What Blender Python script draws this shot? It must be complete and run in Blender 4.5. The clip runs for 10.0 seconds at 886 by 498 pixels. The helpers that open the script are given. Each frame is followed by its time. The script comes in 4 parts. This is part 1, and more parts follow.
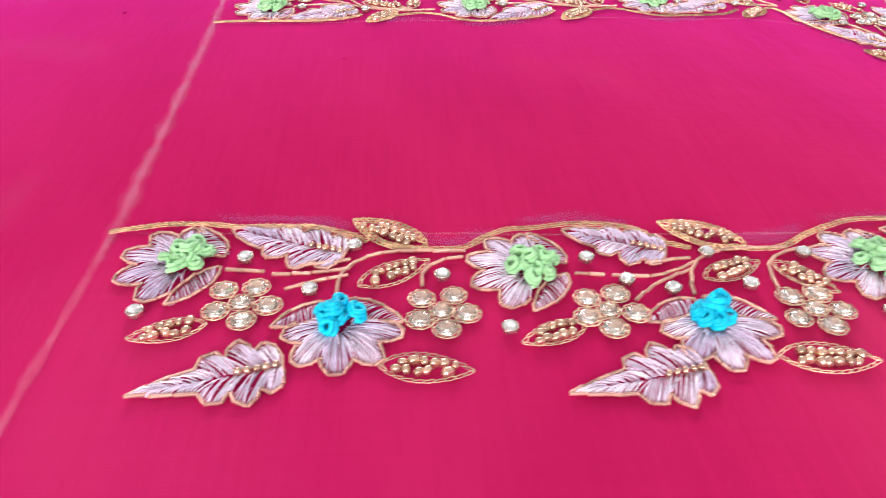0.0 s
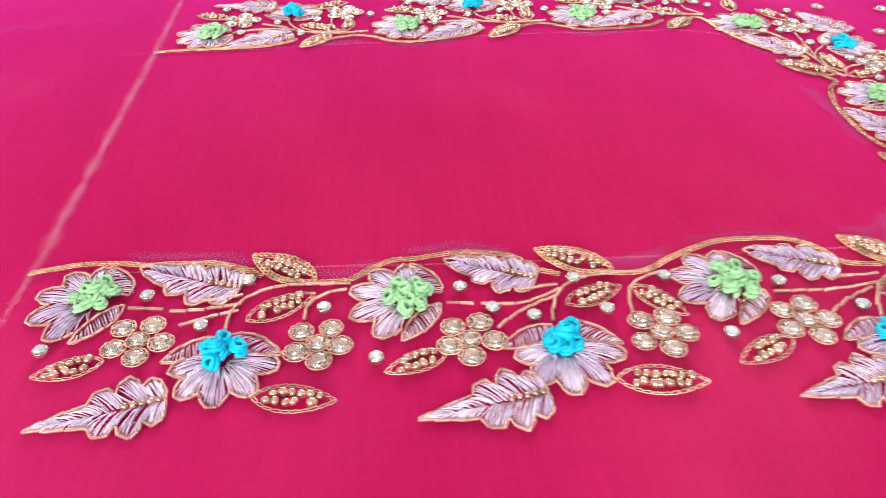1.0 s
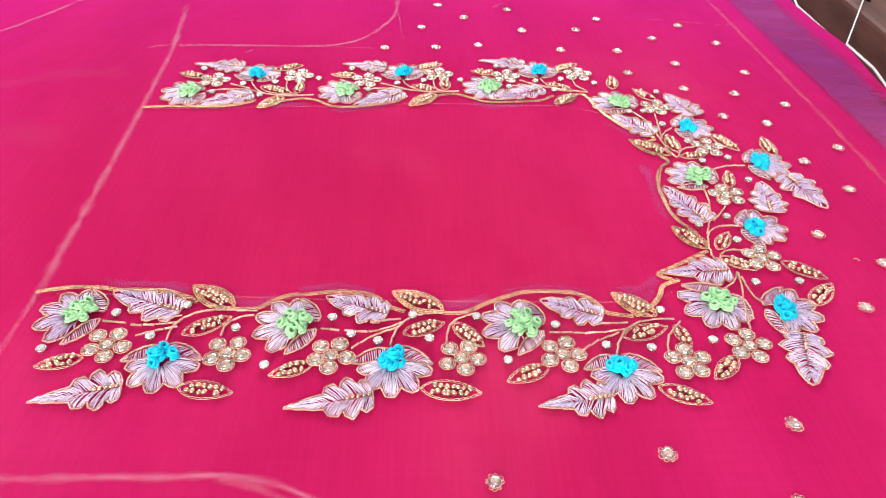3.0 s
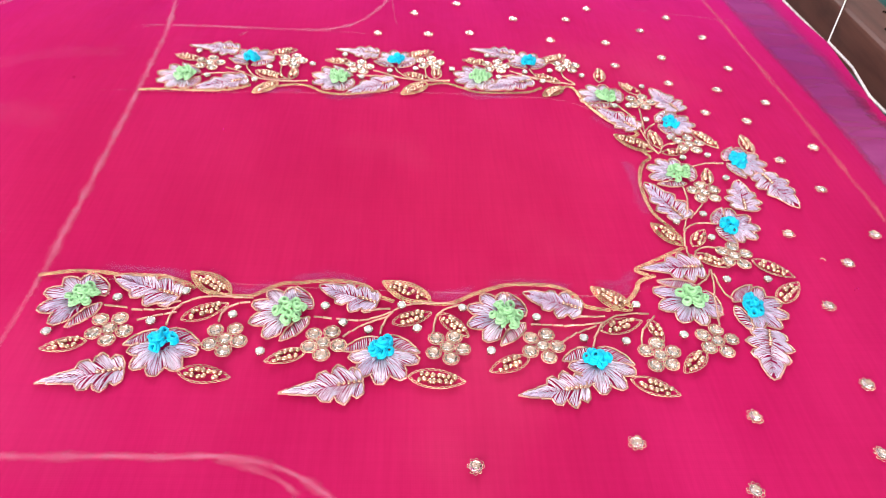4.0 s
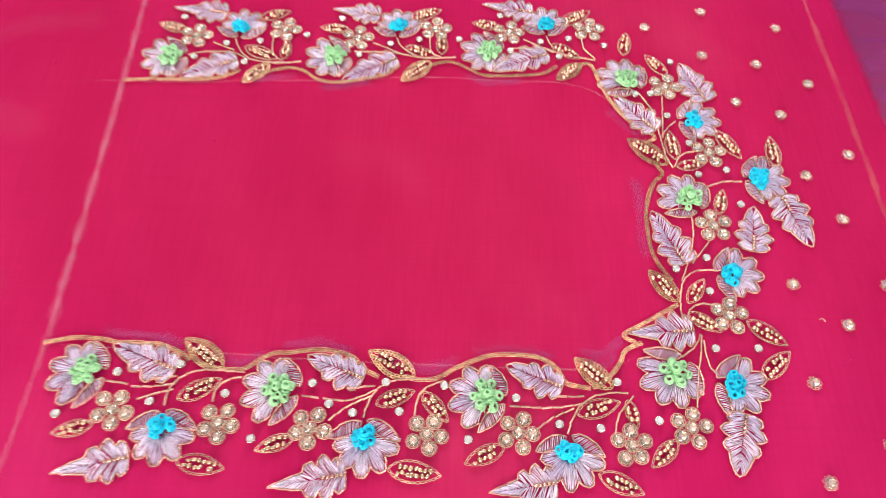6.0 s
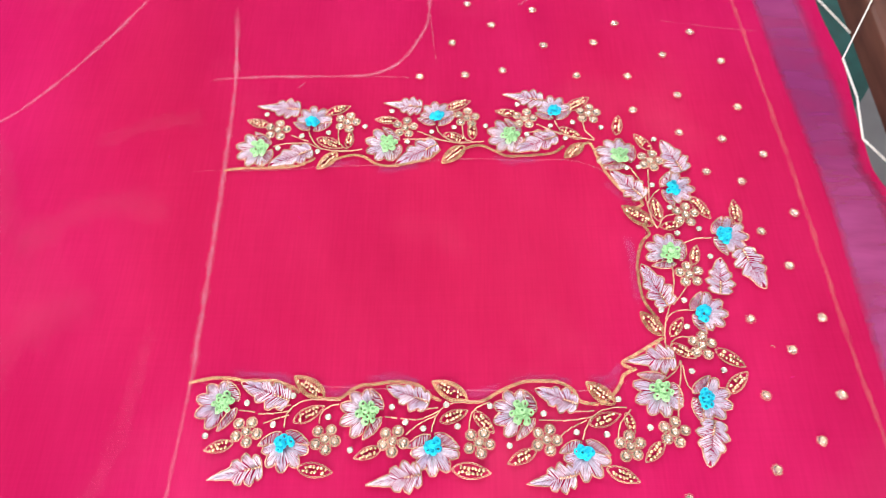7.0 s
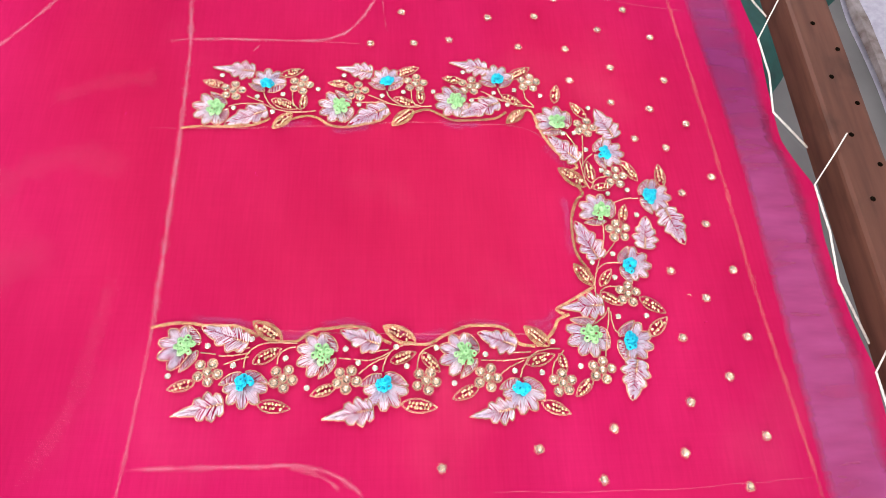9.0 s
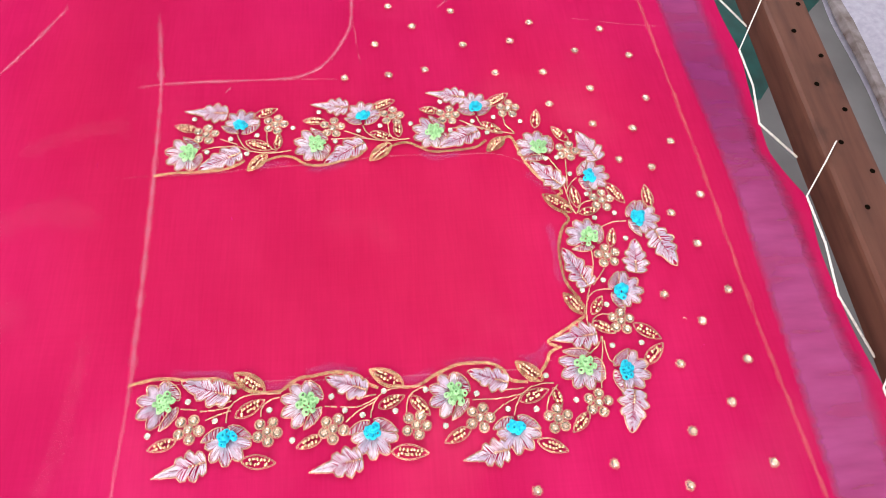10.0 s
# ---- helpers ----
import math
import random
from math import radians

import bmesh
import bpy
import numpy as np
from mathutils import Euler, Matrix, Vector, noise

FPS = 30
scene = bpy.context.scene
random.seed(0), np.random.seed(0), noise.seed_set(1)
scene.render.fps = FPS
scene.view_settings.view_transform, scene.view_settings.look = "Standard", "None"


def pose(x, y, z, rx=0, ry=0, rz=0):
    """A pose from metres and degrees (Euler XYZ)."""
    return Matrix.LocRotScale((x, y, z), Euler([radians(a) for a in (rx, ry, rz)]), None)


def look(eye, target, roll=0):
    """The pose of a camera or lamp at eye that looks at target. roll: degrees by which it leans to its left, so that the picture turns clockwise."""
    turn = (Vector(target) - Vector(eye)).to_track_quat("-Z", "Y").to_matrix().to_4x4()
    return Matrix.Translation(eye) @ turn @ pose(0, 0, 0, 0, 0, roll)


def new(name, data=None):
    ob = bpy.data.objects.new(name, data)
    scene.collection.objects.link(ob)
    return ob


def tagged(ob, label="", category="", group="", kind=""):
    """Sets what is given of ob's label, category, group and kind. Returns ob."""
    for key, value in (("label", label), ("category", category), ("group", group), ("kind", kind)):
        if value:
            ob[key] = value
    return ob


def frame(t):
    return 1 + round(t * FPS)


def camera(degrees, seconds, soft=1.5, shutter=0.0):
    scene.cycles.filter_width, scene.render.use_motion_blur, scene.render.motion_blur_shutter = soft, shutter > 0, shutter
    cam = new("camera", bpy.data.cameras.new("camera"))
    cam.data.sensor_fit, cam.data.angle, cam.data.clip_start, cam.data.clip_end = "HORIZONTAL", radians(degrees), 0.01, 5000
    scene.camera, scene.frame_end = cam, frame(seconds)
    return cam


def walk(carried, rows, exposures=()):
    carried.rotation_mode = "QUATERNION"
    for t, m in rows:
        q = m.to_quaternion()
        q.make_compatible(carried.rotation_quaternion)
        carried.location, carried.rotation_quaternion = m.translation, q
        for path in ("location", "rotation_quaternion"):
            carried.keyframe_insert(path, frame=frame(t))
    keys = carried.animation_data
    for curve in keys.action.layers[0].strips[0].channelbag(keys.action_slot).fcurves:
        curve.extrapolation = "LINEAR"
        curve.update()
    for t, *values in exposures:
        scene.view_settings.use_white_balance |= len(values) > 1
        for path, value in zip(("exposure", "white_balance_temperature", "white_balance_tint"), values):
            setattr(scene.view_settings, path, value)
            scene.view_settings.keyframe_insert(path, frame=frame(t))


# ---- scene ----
cam = camera(62.7, 10.0, soft=0.7, shutter=0.4)
PATH = [
    (0, (0.07347, -0.16251, 0.11566), (0.11126, 0.23555, -0.18454), 2.329),
    (0.5, (0.09529, -0.16231, 0.12615), (0.12936, 0.23121, -0.18042), 1.386),
    (1, (0.10917, -0.16997, 0.13834), (0.13708, 0.22051, -0.17271), -0.011),
    (1.5, (0.13500, -0.18521, 0.15736), (0.16758, 0.20070, -0.15888), -0.164),
    (2, (0.13900, -0.19661, 0.18277), (0.16789, 0.18885, -0.13439), 0.695),
    (2.5, (0.15515, -0.21067, 0.19675), (0.18277, 0.17235, -0.12345), 1.831),
    (2.7, (0.15781, -0.21821, 0.20270), (0.18047, 0.16594, -0.11654), 1.960),
    (3.8, (0.15219, -0.23964, 0.23961), (0.18466, 0.13795, -0.08654), 4.548),
    (4, (0.15432, -0.23184, 0.23282), (0.18739, 0.13756, -0.10252), 5.013),
    (4.5, (0.16047, -0.18047, 0.25572), (0.15469, 0.14341, -0.12516), -0.496),
    (5, (0.17204, -0.13363, 0.26137), (0.16233, 0.15570, -0.14630), -0.481),
    (5.5, (0.19335, -0.12107, 0.26957), (0.18956, 0.13526, -0.15971), 0.809),
    (5.7, (0.18754, -0.11419, 0.28345), (0.19681, 0.13362, -0.15072), 3.922),
    (6.8, (0.16082, -0.14313, 0.42074), (0.14958, 0.09530, -0.01860), -1.600),
    (7, (0.15244, -0.14102, 0.43400), (0.15625, 0.09741, -0.00547), 0.918),
    (7.5, (0.12492, -0.17757, 0.45752), (0.14982, 0.08604, 0.03339), 4.590),
    (8, (0.13531, -0.18763, 0.47074), (0.17539, 0.06175, 0.03923), 8.207),
    (8.5, (0.14074, -0.18591, 0.46205), (0.18145, 0.06040, 0.02883), 8.319),
    (9, (0.14341, -0.17280, 0.45655), (0.19005, 0.05277, 0.01276), 10.919),
    (9.5, (0.15088, -0.16876, 0.46072), (0.19832, 0.06572, 0.02167), 9.618),
    (10, (0.15775, -0.15655, 0.44940), (0.20303, 0.08081, 0.01166), 6.836),
]
walk(cam, [(t, look(eye, target, roll)) for t, eye, target, roll in PATH],
     [(0, -0.26, 6450, 12), (1.5, -0.17, 6450, 12), (4.2, -0.06, 6450, 12), (5.0, -0.10, 6550, 10), (5.6, -0.22, 6600, 10), (7.0, 0.08, 6750, 10), (10, 0.07, 6850, 10)])

# ---- light: a daylit work room with an unseen window beyond the frame, and fill lamps added beside and behind ----
scene.view_settings.exposure = 0.0
world = bpy.data.worlds.new("sky")
scene.world = world
world.use_nodes = True
wn = world.node_tree.nodes
sky = wn.new("ShaderNodeTexSky")
sky.sky_type, sky.sun_disc = "NISHITA", False
sky.sun_elevation, sky.sun_rotation = radians(46), radians(193)
wn["Background"].inputs["Strength"].default_value = 0.12
world.node_tree.links.new(sky.outputs[0], wn["Background"].inputs["Color"])

sun = bpy.data.lights.new("sun", "SUN")
sun.energy, sun.angle, sun.color = 2.5, radians(0.53), (1.0, 0.96, 0.9)
new("sun", sun).matrix_world = look((0, 0, 4), (0.6, 2.6, 1.2))


def area_lamp(name, eye, target, w, h, watts, colour):
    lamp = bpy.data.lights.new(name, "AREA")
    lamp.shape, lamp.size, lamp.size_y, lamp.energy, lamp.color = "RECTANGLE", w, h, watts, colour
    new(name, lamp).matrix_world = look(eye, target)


# unseen window, inferred from the glow on the silk at grazing angles
area_lamp("window_daylight", (0.2, 2.38, 1.15), (0.1, 0.0, 0.0), 1.5, 1.1, 66, (0.93, 0.96, 1.0))
# weak fill lamp added on the right, no window known there
area_lamp("side_window_daylight", (2.18, 0.15, 1.35), (0.2, 0.1, 0.0), 1.5, 1.2, 8, (0.95, 0.97, 1.0))
# fill lamp added behind the camera to lift the embroidery, no doorway known
area_lamp("door_daylight", (-0.8, -2.18, 0.55), (-0.3, 0.0, 0.35), 1.5, 2.0, 118, (1.0, 0.98, 0.95))

# ---- materials ----


def material(name, colour, rough=0.5, metal=0.0, **more):
    m = bpy.data.materials.new(name)
    m.use_nodes = True
    b = m.node_tree.nodes["Principled BSDF"]
    b.inputs["Base Color"].default_value = (*colour, 1)
    b.inputs["Roughness"].default_value = rough
    b.inputs["Metallic"].default_value = metal
    for k, v in more.items():
        b.inputs[k.replace("_", " ")].default_value = v
    return m


def nodes_of(m):
    t = m.node_tree
    return t.nodes, t.links, t.nodes["Principled BSDF"]


def noise_node(m, scale, detail=3.0, stretch=(1, 1, 1), coord="Object"):
    n, l, b = nodes_of(m)
    tc, mp, no = n.new("ShaderNodeTexCoord"), n.new("ShaderNodeMapping"), n.new("ShaderNodeTexNoise")
    mp.inputs["Scale"].default_value = stretch
    no.inputs["Scale"].default_value, no.inputs["Detail"].default_value = scale, detail
    l.new(tc.outputs[coord], mp.inputs[0])
    l.new(mp.outputs[0], no.inputs["Vector"])
    return no


def ramp(m, source, *stops):
    n, l, b = nodes_of(m)
    r = n.new("ShaderNodeValToRGB")
    while len(r.color_ramp.elements) < len(stops):
        r.color_ramp.elements.new(0.5)
    for e, (p, c) in zip(r.color_ramp.elements, stops):
        e.position, e.color = p, (*c, 1) if len(c) == 3 else c
    l.new(source, r.inputs[0])
    return r


def mixed(m, a, c, factor, blend="MIX"):
    n, l, b = nodes_of(m)
    x = n.new("ShaderNodeMix")
    x.data_type, x.blend_type = "RGBA", blend
    for socket, v in ((x.inputs[6], a), (x.inputs[7], c), (x.inputs[0], factor)):
        if isinstance(v, (int, float)):
            socket.default_value = v
        elif isinstance(v, tuple):
            socket.default_value = (*v, 1)
        else:
            l.new(v, socket)
    return x.outputs[2]


def bumped(m, height, strength, distance):
    n, l, b = nodes_of(m)
    x = n.new("ShaderNodeBump")
    x.inputs["Strength"].default_value, x.inputs["Distance"].default_value = strength, distance
    l.new(height, x.inputs["Height"])
    l.new(x.outputs[0], b.inputs["Normal"])


def wave_node(m, scale, direction, coord="Object", distortion=0.0):
    n, l, b = nodes_of(m)
    tc, w = n.new("ShaderNodeTexCoord"), n.new("ShaderNodeTexWave")
    w.bands_direction = direction
    w.inputs["Scale"].default_value, w.inputs["Distortion"].default_value = scale, distortion
    l.new(tc.outputs[coord], w.inputs["Vector"])
    return w


def silk(name, colour, streak, sheen, vary=0.85):
    """Woven silk: crossed threads, slubs along the weft, uneven tone, a paler round patch and faint dusty patches."""
    m = material(name, colour, 0.5, 0.0, Sheen_Weight=1.0, Sheen_Roughness=0.3, Specular_IOR_Level=0.0)
    n, l, b = nodes_of(m)
    b.inputs["Sheen Tint"].default_value = (*sheen, 1)
    broad = noise_node(m, 5.0, 4.0, (1.0, 0.25, 1.0))
    slub = noise_node(m, 90.0, 3.0, (6.0, 0.3, 1.0))
    dust = noise_node(m, 7.0, 6.0)
    dark = tuple(c * vary for c in colour)
    light = tuple(min(1.0, c * 1.08 + 0.002) for c in colour)
    r1 = ramp(m, broad.outputs[0], (0.3, dark), (0.7, light))
    r2 = ramp(m, slub.outputs[0], (0.3, (0.95, 0.92, 0.94)), (0.7, (1.02, 1.03, 1.03)))
    c1 = mixed(m, r1.outputs[0], r2.outputs[0], 1.0, "MULTIPLY")
    weft = noise_node(m, 60.0, 3.0, (0.22, 9.0, 1.0))
    r4 = ramp(m, weft.outputs[0], (0.32, (0.98, 0.96, 0.97)), (0.68, (1.01, 1.01, 1.01)))
    c1 = mixed(m, c1, r4.outputs[0], 1.0, "MULTIPLY")
    # broad random drift from redder to pinker
    hue_noise = noise_node(m, 2.6, 2.0, (1.0, 0.6, 1.0))
    r5 = ramp(m, hue_noise.outputs[0], (0.38, (0.96, 1.1, 0.80)), (0.60, (1.02, 1.05, 1.14)))
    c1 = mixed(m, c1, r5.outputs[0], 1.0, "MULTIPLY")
    mottle = noise_node(m, 16.0, 5.0, (1.0, 0.5, 1.0))
    r7 = ramp(m, mottle.outputs[0], (0.34, (0.94, 0.82, 0.90)), (0.66, (1.04, 1.16, 1.06)))
    c1 = mixed(m, c1, r7.outputs[0], 1.0, "MULTIPLY")
    # round patch inside the neckline: colour raised towards its middle, green most
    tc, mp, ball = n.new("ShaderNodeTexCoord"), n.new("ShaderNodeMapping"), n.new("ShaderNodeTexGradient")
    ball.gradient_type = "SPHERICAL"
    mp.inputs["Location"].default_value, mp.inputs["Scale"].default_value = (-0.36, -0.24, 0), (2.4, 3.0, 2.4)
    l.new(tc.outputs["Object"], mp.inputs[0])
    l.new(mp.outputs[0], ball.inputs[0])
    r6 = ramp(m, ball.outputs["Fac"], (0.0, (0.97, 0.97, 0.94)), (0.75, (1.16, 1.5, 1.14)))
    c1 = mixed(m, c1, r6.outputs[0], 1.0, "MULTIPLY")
    r3 = ramp(m, dust.outputs[0], (0.56, (0, 0, 0)), (0.80, (0.09, 0.09, 0.09)))
    l.new(mixed(m, c1, streak, r3.outputs[0]), b.inputs["Base Color"])
    wx, wy = wave_node(m, 330.0, "X"), wave_node(m, 330.0, "Y")
    add = n.new("ShaderNodeMath")
    add.operation = "ADD"
    l.new(wx.outputs["Fac"], add.inputs[0])
    l.new(wy.outputs["Fac"], add.inputs[1])
    bumped(m, add.outputs[0], 0.04, 0.0002)
    weave = b.inputs["Normal"].links[0].from_node
    pucker = n.new("ShaderNodeBump")
    pucker.inputs["Strength"].default_value, pucker.inputs["Distance"].default_value = 0.35, 0.002
    l.new(noise_node(m, 38.0, 3.0, (1.6, 0.7, 1.0)).outputs[0], pucker.inputs["Height"])
    l.new(pucker.outputs[0], weave.inputs["Normal"])
    return m


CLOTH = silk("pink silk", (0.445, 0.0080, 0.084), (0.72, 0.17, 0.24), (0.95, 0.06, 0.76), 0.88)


def varied(m, amount=0.18, scale=400.0):
    """Vary a small part's colour from piece to piece and along it."""
    n, l, b = nodes_of(m)
    base = tuple(b.inputs["Base Color"].default_value)[:3]
    info, geo = n.new("ShaderNodeObjectInfo"), n.new("ShaderNodeNewGeometry")
    lo, hi = tuple(c * (1 - amount) for c in base), tuple(min(1, c * (1 + amount)) for c in base)
    r = ramp(m, info.outputs["Random"], (0.0, lo), (1.0, hi))
    r2 = ramp(m, geo.outputs["Random Per Island"], (0.0, (1 - amount,) * 3), (1.0, (1 + amount,) * 3))
    no = noise_node(m, scale, 2.0)
    r3 = ramp(m, no.outputs[0], (0.3, (0.8, 0.8, 0.8)), (0.7, (1.12, 1.12, 1.12)))
    c = mixed(m, r.outputs[0], r2.outputs[0], 1.0, "MULTIPLY")
    l.new(mixed(m, c, r3.outputs[0], 1.0, "MULTIPLY"), b.inputs["Base Color"])
    return m


FRINGE = varied(material("frayed violet thread", (0.24, 0.02, 0.10), 0.7), 0.25)
LILAC = varied(material("lilac silk thread", (0.88, 0.68, 0.97), 0.2, 0.0, Specular_IOR_Level=1.0, Sheen_Weight=0.3), 0.22)
PURPLE = varied(material("twisted purple thread", (0.88, 0.68, 0.88), 0.24, 0.3, Specular_IOR_Level=0.9), 0.25)
COPPER = varied(material("copper bullion wire", (0.80, 0.44, 0.35), 0.24, 0.55), 0.28)
GOLD = varied(material("gold thread", (0.84, 0.60, 0.43), 0.26, 0.45), 0.2)
ORANGE = varied(material("orange gold cord", (0.80, 0.49, 0.29), 0.24, 0.5), 0.36)
BEAD = varied(material("antique gold bead", (0.76, 0.49, 0.36), 0.2, 0.8), 0.26)
GREEN = varied(material("green cotton knots", (0.38, 0.70, 0.36), 0.5, 0.0, Specular_IOR_Level=0.2), 0.12, 900)
BLUE = varied(material("turquoise cotton knots", (0.0, 0.56, 0.78), 0.5, 0.0, Specular_IOR_Level=0.25), 0.12, 900)
KUNDAN = material("champagne glass stone", (1.0, 0.94, 0.88), 0.02, 0.0, Transmission_Weight=0.95, IOR=1.5)
FOIL = varied(material("champagne foil", (0.86, 0.67, 0.60), 0.14, 0.8), 0.15)
CRYSTAL = material("clear foiled crystal", (0.98, 0.97, 0.96), 0.03, 0.0, Transmission_Weight=0.65, IOR=1.6)
MIRROR = varied(material("silver foil", (0.85, 0.85, 0.86), 0.12, 0.95), 0.1)
SILVER = varied(material("tarnished silver cup", (0.70, 0.62, 0.54), 0.25, 0.85), 0.15)
CORD = varied(material("white cotton cord", (0.78, 0.76, 0.74), 0.8), 0.06, 300)
for fibre in (GREEN, BLUE, CORD):
    bumped(fibre, noise_node(fibre, 1400.0, 2.0, (1, 1, 0.4)).outputs[0], 0.5, 0.0003)
for metal_coil in (COPPER,):
    w = wave_node(metal_coil, 0.9, "X", "Generated")
    w.inputs["Scale"].default_value = 3.0
    bumped(metal_coil, w.outputs["Fac"], 0.6, 0.0002)


def chalk_material(name, colour, cover, scale):
    """Chalk rubbed on cloth: broken cover, the cloth showing through."""
    m = material(name, colour, 0.9)
    n, l, b = nodes_of(m)
    n1 = noise_node(m, scale, 5.0)
    n2 = noise_node(m, scale * 0.12, 2.0)
    add = n.new("ShaderNodeMath")
    add.operation = "ADD"
    l.new(n1.outputs[0], add.inputs[0])
    l.new(n2.outputs[0], add.inputs[1])
    r = ramp(m, add.outputs[0], (0.0, (0.02, 0.02, 0.02)), (1.0, (cover, cover, cover)))
    r.color_ramp.elements[0].position, r.color_ramp.elements[1].position = 0.34, 0.70
    half = n.new("ShaderNodeMath")
    half.operation = "MULTIPLY"
    half.inputs[1].default_value = 0.5
    l.new(add.outputs[0], half.inputs[0])
    l.new(half.outputs[0], r.inputs[0])
    uv, sep = n.new("ShaderNodeUVMap"), n.new("ShaderNodeSeparateXYZ")
    uv.uv_map = "across"
    l.new(uv.outputs[0], sep.inputs[0])
    fade = ramp(m, sep.outputs[0], (0.0, (0, 0, 0)), (0.42, (1, 1, 1)), (0.58, (1, 1, 1)), (1.0, (0, 0, 0)))
    fade.color_ramp.interpolation = "EASE"
    ends = ramp(m, sep.outputs[1], (0.0, (0, 0, 0)), (0.12, (1, 1, 1)), (0.88, (1, 1, 1)), (1.0, (0, 0, 0)))
    both = mixed(m, fade.outputs[0], ends.outputs[0], 1.0, "MULTIPLY")
    l.new(mixed(m, r.outputs[0], both, 1.0, "MULTIPLY"), b.inputs["Alpha"])
    return m


CHALK = chalk_material("pale tailor's chalk", (0.85, 0.38, 0.60), 0.28, 700)
FAINT = chalk_material("faint chalk", (0.88, 0.34, 0.46), 0.3, 700)
DUSTY = chalk_material("chalk dust", (0.90, 0.40, 0.50), 0.015, 60)
SEAM = chalk_material("coral chalk", (0.95, 0.27, 0.22), 0.32, 420)
BLUECHALK = chalk_material("blue tracing chalk", (0.34, 0.18, 0.55), 0.20, 260)


def timber():
    m = material("brown worn timber", (0.20, 0.085, 0.055), 0.6, 0.0, Specular_IOR_Level=0.25)
    n, l, b = nodes_of(m)
    grain = noise_node(m, 26.0, 6.0, (4.0, 0.35, 4.0))
    stain = noise_node(m, 30.0, 5.0, (1.0, 0.6, 1.0))
    r = ramp(m, grain.outputs[0], (0.3, (0.062, 0.021, 0.015)), (0.5, (0.096, 0.035, 0.025)), (0.75, (0.122, 0.047, 0.034)))
    r2 = ramp(m, stain.outputs[0], (0.30, (0.55, 0.52, 0.52)), (0.48, (1.0, 1.0, 1.0)), (0.75, (1.12, 1.1, 1.1)))
    l.new(mixed(m, r.outputs[0], r2.outputs[0], 1.0, "MULTIPLY"), b.inputs["Base Color"])
    bumped(m, stain.outputs[0], 0.35, 0.001)
    return m


def mottled(name, a, c, scale, rough=0.8):
    m = material(name, a, rough)
    n, l, b = nodes_of(m)
    no = noise_node(m, scale, 6.0)
    r = ramp(m, no.outputs[0], (0.3, a), (0.7, c))
    l.new(r.outputs[0], b.inputs["Base Color"])
    bumped(m, no.outputs[0], 0.3, 0.002)
    return m


TIMBER = timber()
# near black stands in for the shade inside the holes
HOLE_SHADE = material("black hole shade", (0.006, 0.004, 0.003), 0.95, 0.0, Specular_IOR_Level=0.0)
CEMENT = mottled("grey cement floor", (0.088, 0.084, 0.092), (0.132, 0.128, 0.138), 9.0)
PLASTER = mottled("pale painted plaster", (0.70, 0.69, 0.68), (0.78, 0.77, 0.75), 4.0)
TEAL = mottled("teal cotton cloth", (0.0, 0.030, 0.029), (0.0, 0.066, 0.062), 30.0)
SACKING = mottled("white woven sack", (0.29, 0.275, 0.36), (0.38, 0.365, 0.46), 90.0)
STAIN = mottled("brown stained hem", (0.09, 0.06, 0.055), (0.24, 0.21, 0.23), 45.0)

# ---- mesh helpers (millimetres on the cloth) ----
MM = 0.001


class Mesh:
    """Collects vertices and faces of one part, in millimetres."""

    def __init__(self):
        self.v, self.f = [], []

    def add(self, verts, faces):
        k = len(self.v)
        self.v += [tuple(p) for p in verts]
        self.f += [tuple(i + k for i in face) for face in faces]

    def tube(self, pts, radius, sides=5, closed=False, taper=None):
        pts = [Vector(p) for p in pts]
        n, verts, faces = len(pts), [], []
        for i, p in enumerate(pts):
            a = pts[(i - 1) % n] if closed or i > 0 else p
            c = pts[(i + 1) % n] if closed or i < n - 1 else p
            d = (c - a)
            d = d.normalized() if d.length > 1e-9 else Vector((1, 0, 0))
            side = d.cross(Vector((0, 0, 1)))
            side = side.normalized() if side.length > 1e-4 else Vector((1, 0, 0))
            up = side.cross(d)
            r = radius * (taper[i] if taper else 1.0)
            for k in range(sides):
                q = 2 * math.pi * k / sides
                verts.append(p + side * (r * math.cos(q)) + up * (r * math.sin(q)))
        for i in range(n if closed else n - 1):
            for k in range(sides):
                a, c = i * sides, ((i + 1) % n) * sides
                faces.append((a + k, a + (k + 1) % sides, c + (k + 1) % sides, c + k))
        if not closed:
            faces.append(tuple(range(sides - 1, -1, -1)))
            faces.append(tuple((n - 1) * sides + k for k in range(sides)))
        self.add(verts, faces)

    def lathe(self, profile, sides, centre=(0, 0, 0), squash=1.0):
        verts, faces = [], []
        for r, z in profile:
            for k in range(sides):
                q = 2 * math.pi * k / sides
                verts.append((centre[0] + r * math.cos(q), centre[1] + squash * r * math.sin(q), centre[2] + z))
        m = len(profile)
        for i in range(m - 1):
            for k in range(sides):
                a, c = i * sides, (i + 1) * sides
                faces.append((a + k, a + (k + 1) % sides, c + (k + 1) % sides, c + k))
        faces.append(tuple(range(sides - 1, -1, -1)))
        faces.append(tuple((m - 1) * sides + k for k in range(sides)))
        self.add(verts, faces)

    def data(self, name, mat, smooth=True):
        me = bpy.data.meshes.new(name)
        me.from_pydata([(x * MM, y * MM, z * MM) for x, y, z in self.v], [], self.f)
        me.materials.append(mat)
        if smooth:
            me.shade_smooth()
        return me


def part(name, mesh, mat, parent, label="", smooth=True):
    ob = new(name, mesh.data(name, mat, smooth))
    ob.parent = parent
    return tagged(ob, label)


